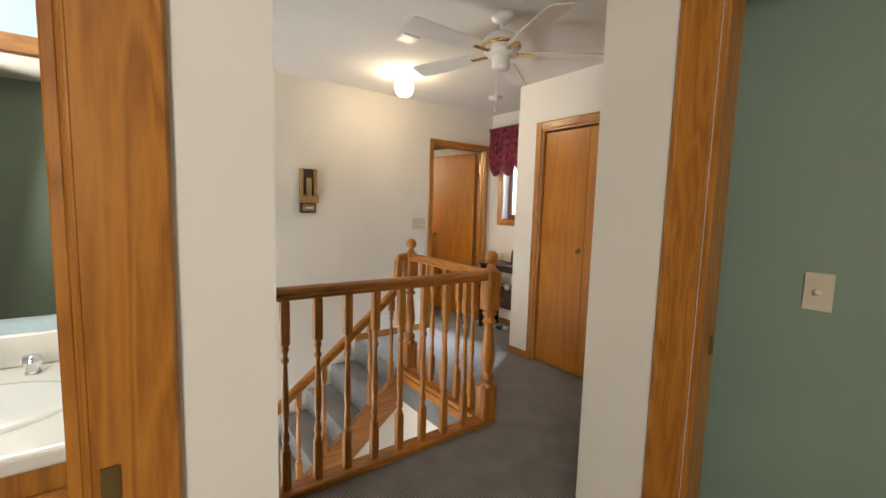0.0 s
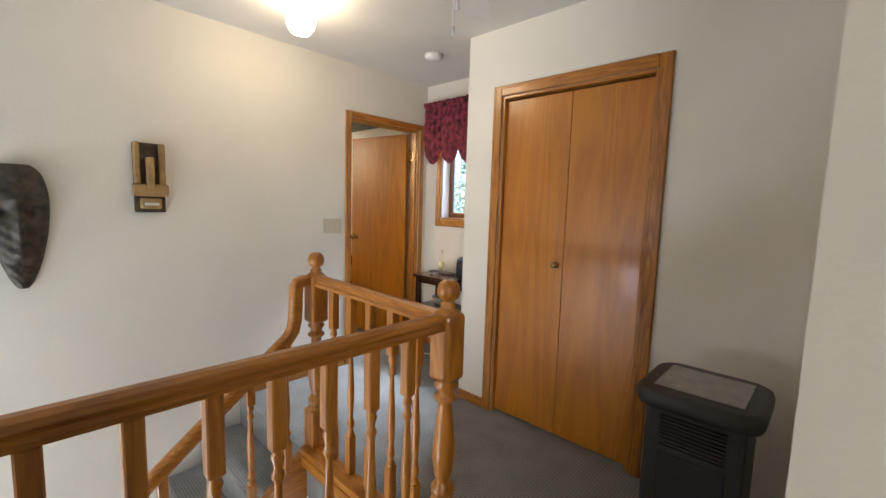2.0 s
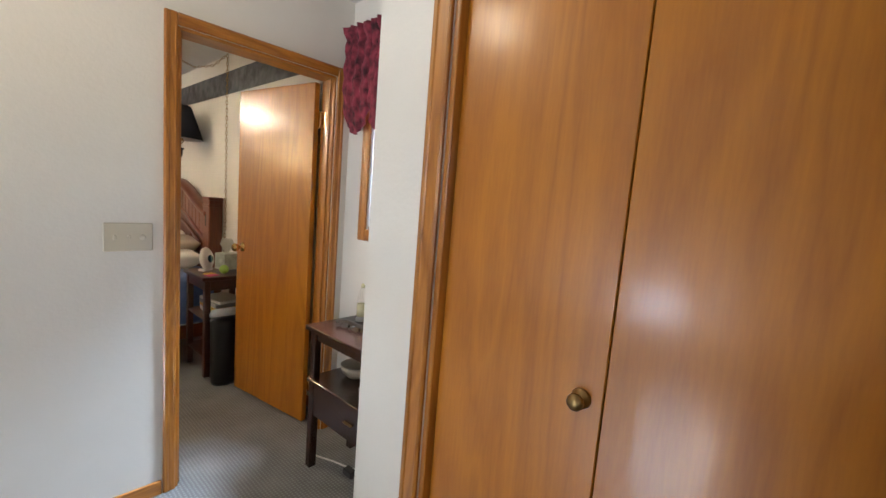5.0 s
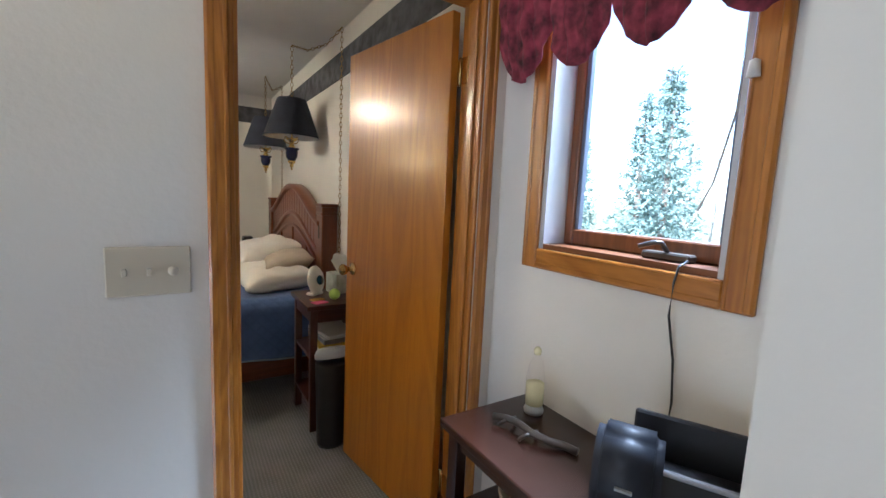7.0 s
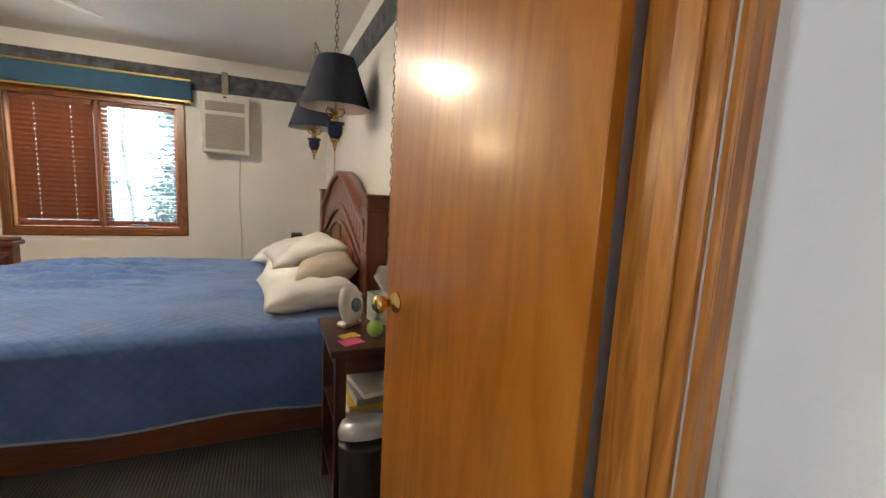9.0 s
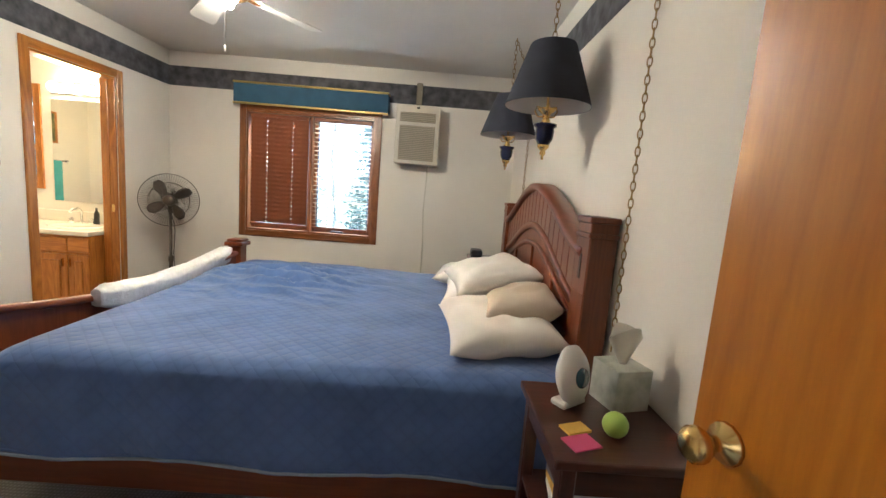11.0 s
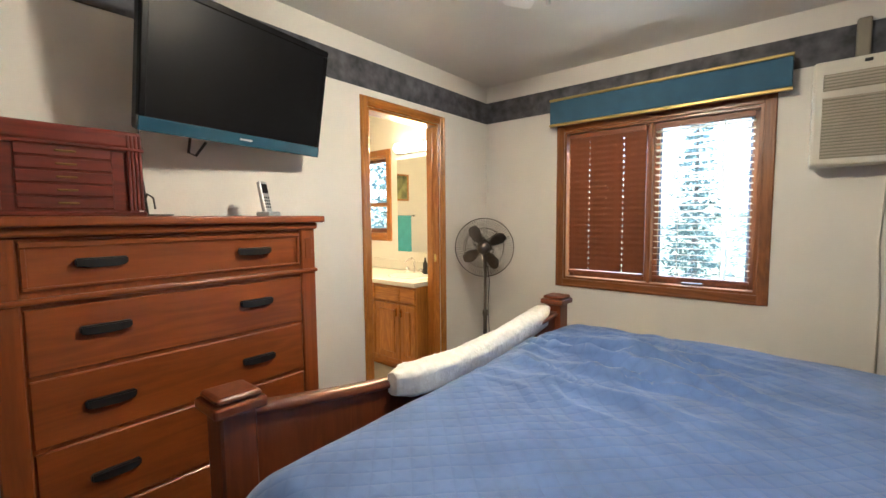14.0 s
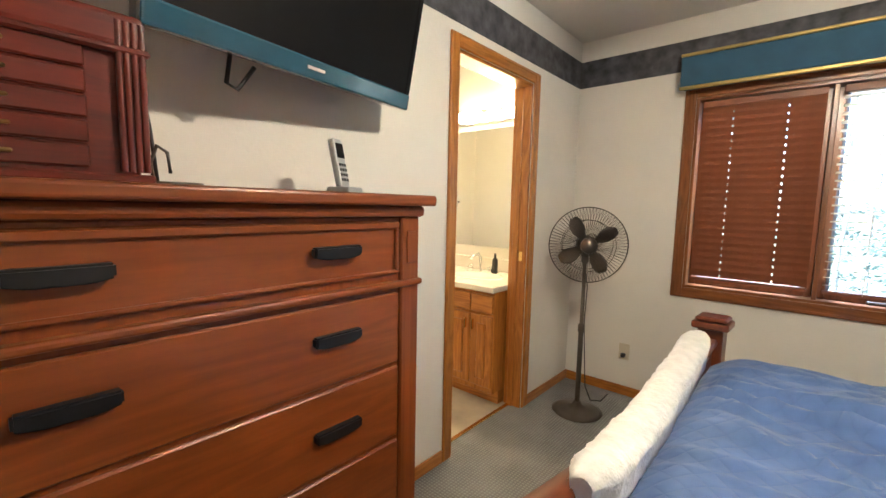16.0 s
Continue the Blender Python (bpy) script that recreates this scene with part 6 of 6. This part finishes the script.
def chain(name, pts, label):
    t = thing(name, (0, 0, 0), label, "chain")
    b = bmesh.new()
    k = 0
    for p, q in zip(pts, pts[1:]):
        p, q = Vector(p), Vector(q)
        n = max(1, int((q - p).length / 0.030))
        d = (q - p).normalized()
        s1 = d.cross(Vector((0.3, 0.9, 0.2))).normalized()
        s2 = d.cross(s1)
        for i in range(n):
            c = p + (q - p) * ((i + 0.5) / n)
            s = s1 if k % 2 else s2
            o = s2 if k % 2 else s1
            ring = [c + s * (0.008 * math.cos(2 * math.pi * w / 10)) + d * (0.019 * math.sin(2 * math.pi * w / 10)) for w in range(11)]
            sweep(b, ring, circle(0.0024, 5), up=o)
            k += 1
    part("chain_run", b, DULLBRASS, t)


swag_lamp(4.325, 7.10, 1.73, "hanging lamp with navy shade, urn and brass, above the bed")
swag_lamp(4.31, 8.18, 1.735, "far hanging lamp with navy shade, urn and brass")
chain("swag_chain", [(4.325, 7.10, 2.455), (4.37, 6.80, 2.35), (4.45, 6.62, 2.36), (4.515, 6.51, 2.45), (4.518, 6.51, 1.9), (4.518, 6.505, 1.3), (4.518, 6.50, 0.80)], "aged brass lamp chain hanging down the wall")
chain("swag_chain", [(4.31, 8.18, 2.455), (4.40, 8.35, 2.37), (4.515, 8.45, 2.45), (4.518, 8.455, 1.9), (4.518, 8.46, 1.32)], "aged brass lamp chain in the far corner")

# ---- bedroom's bathroom ----
t = thing("vanity_cabinet", (0.52, 8.66, 0), "honey oak vanity cabinet with raised panel doors", "cabinet")
part("carcass", bx(-1.0, 0.53, -0.27, 0.28, 0.09, 0.755, 0.003), wood("oak", "Z"), t)
part("toe_kick", bx(-1.0, 0.53, -0.20, 0.20, 0.004, 0.09), wood("oak", "X"), t)
for x0 in (-0.57, -0.26, 0.05, 0.355):
    w_ = 0.17 if x0 == 0.355 else 0.298
    dd = part("door", bx(x0, x0 + w_, -0.29, -0.27, 0.13, 0.60, 0.005), wood("oak", "Z"), t)
    part("raised_panel", bx(x0 + 0.05, x0 + w_ - 0.05, -0.298, -0.289, 0.18, 0.55, 0.008), wood("oak", "Z"), dd)
    part("drawer_front", bx(x0, x0 + w_, -0.29, -0.27, 0.62, 0.735, 0.005), wood("oak", "X"), t)
    hx = x0 + w_ - 0.03 if x0 in (-0.57, 0.05) else x0 + 0.02
    part("handle", bx(hx, hx + 0.01, -0.315, -0.29, 0.50, 0.57, 0.004), BRASS, dd)
t = thing("countertop", (0.52, 8.66, 0.755), "cream moulded vanity top with backsplash", "countertop")
part("slab", bx(-1.0, 0.535, -0.30, 0.285, 0, 0.04, 0.010, 3), MARBLE, t)
part("backsplash", bx(-1.0, 0.535, 0.265, 0.285, 0.04, 0.14, 0.005), MARBLE, t)
b = lathe(bmesh.new(), [(0.21, 0.040), (0.205, 0.048), (0.19, 0.048), (0.15, 0.043), (0, 0.0415)], 0.2, -0.02, 32, 1.0, 0.75)
part("sink_rim", b, MARBLE, t)
t = thing("faucet", (0.62, 8.82, 0.795), "dark and chrome bathroom faucet", "faucet")
part("spout", sweep(bmesh.new(), [(0, 0, 0), (0, 0, 0.11), (0, -0.03, 0.14), (0, -0.10, 0.13), (0, -0.12, 0.11)], circle(0.012, 10)), CHROME, t)
for x in (-0.09, 0.09):
    part("tap_knob", lathe(bmesh.new(), [(0, 0), (0.022, 0), (0.014, 0.02), (0.024, 0.04), (0, 0.055)], x, 0, 14), CHROME, t)
t = thing("soap_bottle", (0.74, 8.84, 0.795), "slim black soap bottle by the sink", "bottle")
part("bottle_body", lathe(bmesh.new(), [(0, 0), (0.022, 0), (0.022, 0.10), (0.01, 0.12), (0.008, 0.15), (0, 0.152)], n=14), BLACKP, t)
t = thing("vanity_mirror", (0.65, 8.95, 1.42), "large frameless mirror over the vanity", "mirror")
part("mirror_glass", bx(-0.37, 0.40, -0.007, -0.001, -0.44, 0.47), MIRROR, t)
t = thing("vanity_light_bar", (0.65, 8.95, 1.985), "lit vanity light bar over the mirror", "lamp")
part("back_plate", bx(-0.36, 0.36, -0.03, 0, -0.05, 0.05, 0.006), CHROME, t)
for k in range(5):
    b = bmesh.new()
    lathe(b, [(0.045 * math.sin(math.pi * q / 10), 0.045 * math.cos(math.pi * q / 10)) for q in range(11)], -0.28 + 0.14 * k, -0.075, 16)
    part("bulb", b, BARLIT, t, "glowing round bulb")
t = thing("hand_towel", (-1.0, 7.62, 1.08), "teal towel hanging from a bar on the wall", "towel")
part("towel_cloth", bx(0.012, 0.045, -0.16, 0.16, -0.30, 0.27, 0.012, 2), TEAL, t)
part("towel_bar", sweep(bmesh.new(), [(0.03, -0.25, 0.265), (0.03, 0.25, 0.265)], circle(0.009, 8)), CHROME, t)
for y in (-0.24, 0.24):
    part("bar_bracket", bx(0.0, 0.04, y - 0.015, y + 0.015, 0.25, 0.28, 0.004), CHROME, t)
t = thing("framed_picture", (-1.0, 7.62, 1.75), "small framed green and brown picture on the wall", "picture")
part("frame", join_boxes([(0.0, 0.02, -0.14, -0.115, -0.19, 0.19), (0.0, 0.02, 0.115, 0.14, -0.19, 0.19), (0.0, 0.02, -0.115, 0.115, 0.165, 0.19), (0.0, 0.02, -0.115, 0.115, -0.19, -0.165)], 0.003), wood("oak", "Z"), t)
part("print", bx(0.002, 0.008, -0.115, 0.115, -0.165, 0.165), plain("green_print", (0.20, 0.21, 0.08), 0.6, scale=9, var=0.6), t)

# ---- outdoors ----
gb = bmesh.new()
for x, y in ((-900, -900), (900, -900), (900, 900), (-900, 900)):
    gb.verts.new((x, y, -3.0))
gb.verts.ensure_lookup_table()
gb.faces.new(gb.verts[:])
structure("ground", gb, GRASS, "pale grass ground outside the house")


def spruce(name, loc, h, seed, twigs):
    rnd = random.Random(seed)
    t = thing(name, loc, "tall spruce tree with drooping layered branches", "tree", "spruces outside the windows")
    part("trunk", lathe(bmesh.new(), [(0.17, 0), (0.14, h * 0.3), (0.08, h * 0.7), (0.015, h)], n=9), BARK, t)
    vs, fs = [], []
    z = h * 0.06
    while z < h * 0.985:
        reach = (1 - z / h) ** 0.8 * h * 0.17 + 0.12
        for k in range(7):
            a = rnd.uniform(0, 2 * math.pi)
            ln = reach * rnd.uniform(0.45, 1.15)
            droop = rnd.uniform(0.05, 0.55)
            z0 = z + rnd.uniform(-0.2, 0.2)
            for q in range(int(6 + ln * twigs)):
                f = rnd.random() ** 0.7
                r = f * ln
                side = rnd.gauss(0, 0.10 + 0.16 * ln * (1 - f))
                c = Vector((r * math.cos(a) - side * math.sin(a), r * math.sin(a) + side * math.cos(a), z0 - droop * r + 0.25 * f * r + rnd.gauss(0, 0.07)))
                d = Vector((math.cos(a) + rnd.gauss(0, 0.6), math.sin(a) + rnd.gauss(0, 0.6), rnd.gauss(-0.25, 0.5))).normalized()
                e = d.cross(Vector((rnd.gauss(0, 1), rnd.gauss(0, 1), rnd.gauss(0, 1)))).normalized()
                L = rnd.uniform(0.10, 0.24)
                i = len(vs)
                vs += [c, c + d * L * 0.5 + e * L * 0.22, c + d * L, c + d * L * 0.5 - e * L * 0.22]
                fs.append((i, i + 1, i + 2, i + 3))
        z += rnd.uniform(0.16, 0.30) * (h / 12)
    me = bpy.data.meshes.new("crown")
    me.from_pydata([tuple(v) for v in vs], [], fs)
    me.materials.append(SPRUCE)
    new("crown", me).parent = t
    return t


def bare_tree(name, loc, h, seed):
    rnd = random.Random(seed)
    t = thing(name, loc, "slender bare pale-barked tree among the spruces", "tree", "bare trees outside the windows")
    part("trunk", sweep(bmesh.new(), [(0.12 * math.sin(k * 1.3 + seed), 0.1 * math.cos(k * 1.7), h * k / 8) for k in range(9)], circle(0.07, 7)), PALEBARK, t)
    b = bmesh.new()
    for k in range(46):
        z = h * rnd.uniform(0.25, 1.0)
        a = rnd.uniform(0, 2 * math.pi)
        L = rnd.uniform(0.5, 1.7) * (1.25 - z / h)
        p = [(f * L * math.cos(a + 0.3 * f), f * L * math.sin(a + 0.3 * f), z + f * L * rnd.uniform(0.3, 0.7)) for f in (0, 0.5, 1)]
        sweep(b, p, circle(0.014, 4))
    part("limbs", b, PALEBARK, t)
    return t


s1 = spruce("spruce_tree", (18.0, 7.0, -3.0), 12.0, 3, 22)
s2 = spruce("spruce_tree", (19.0, 12.6, -3.0), 9.5, 7, 22)
for k, (x, y) in enumerate(((25.0, 8.6), (21.0, 15.0), (26, 17), (31, 13), (24, 4.6), (27, 11.4), (36, 10), (23, 20), (33, 14), (0.2, 27), (5.6, 26), (9, 29), (-3.5, 25), (-7, 28), (12, 27), (-4, 13.6), (-6.4, 16.2), (-2.6, 15.4), (2.6, 33), (-12, 27), (27, 24), (35, 20), (16, 30))):
    copy_thing((s1, s2)[k % 2], pose(x, y, -3.0, 0, 0, 47 * k))
b1 = bare_tree("bare_tree", (19.5, 8.6, -3.0), 11.0, 5)
for k, (x, y) in enumerate(((22.5, 11.6), (25.5, 9.8), (20.5, 12.6), (27, 14.5), (3.4, 24), (1.6, 23), (-1.5, 26), (4.4, 28), (7.2, 25), (-5, 23))):
    copy_thing(b1, pose(x, y, -3.0, 0, 0, 71 * k))
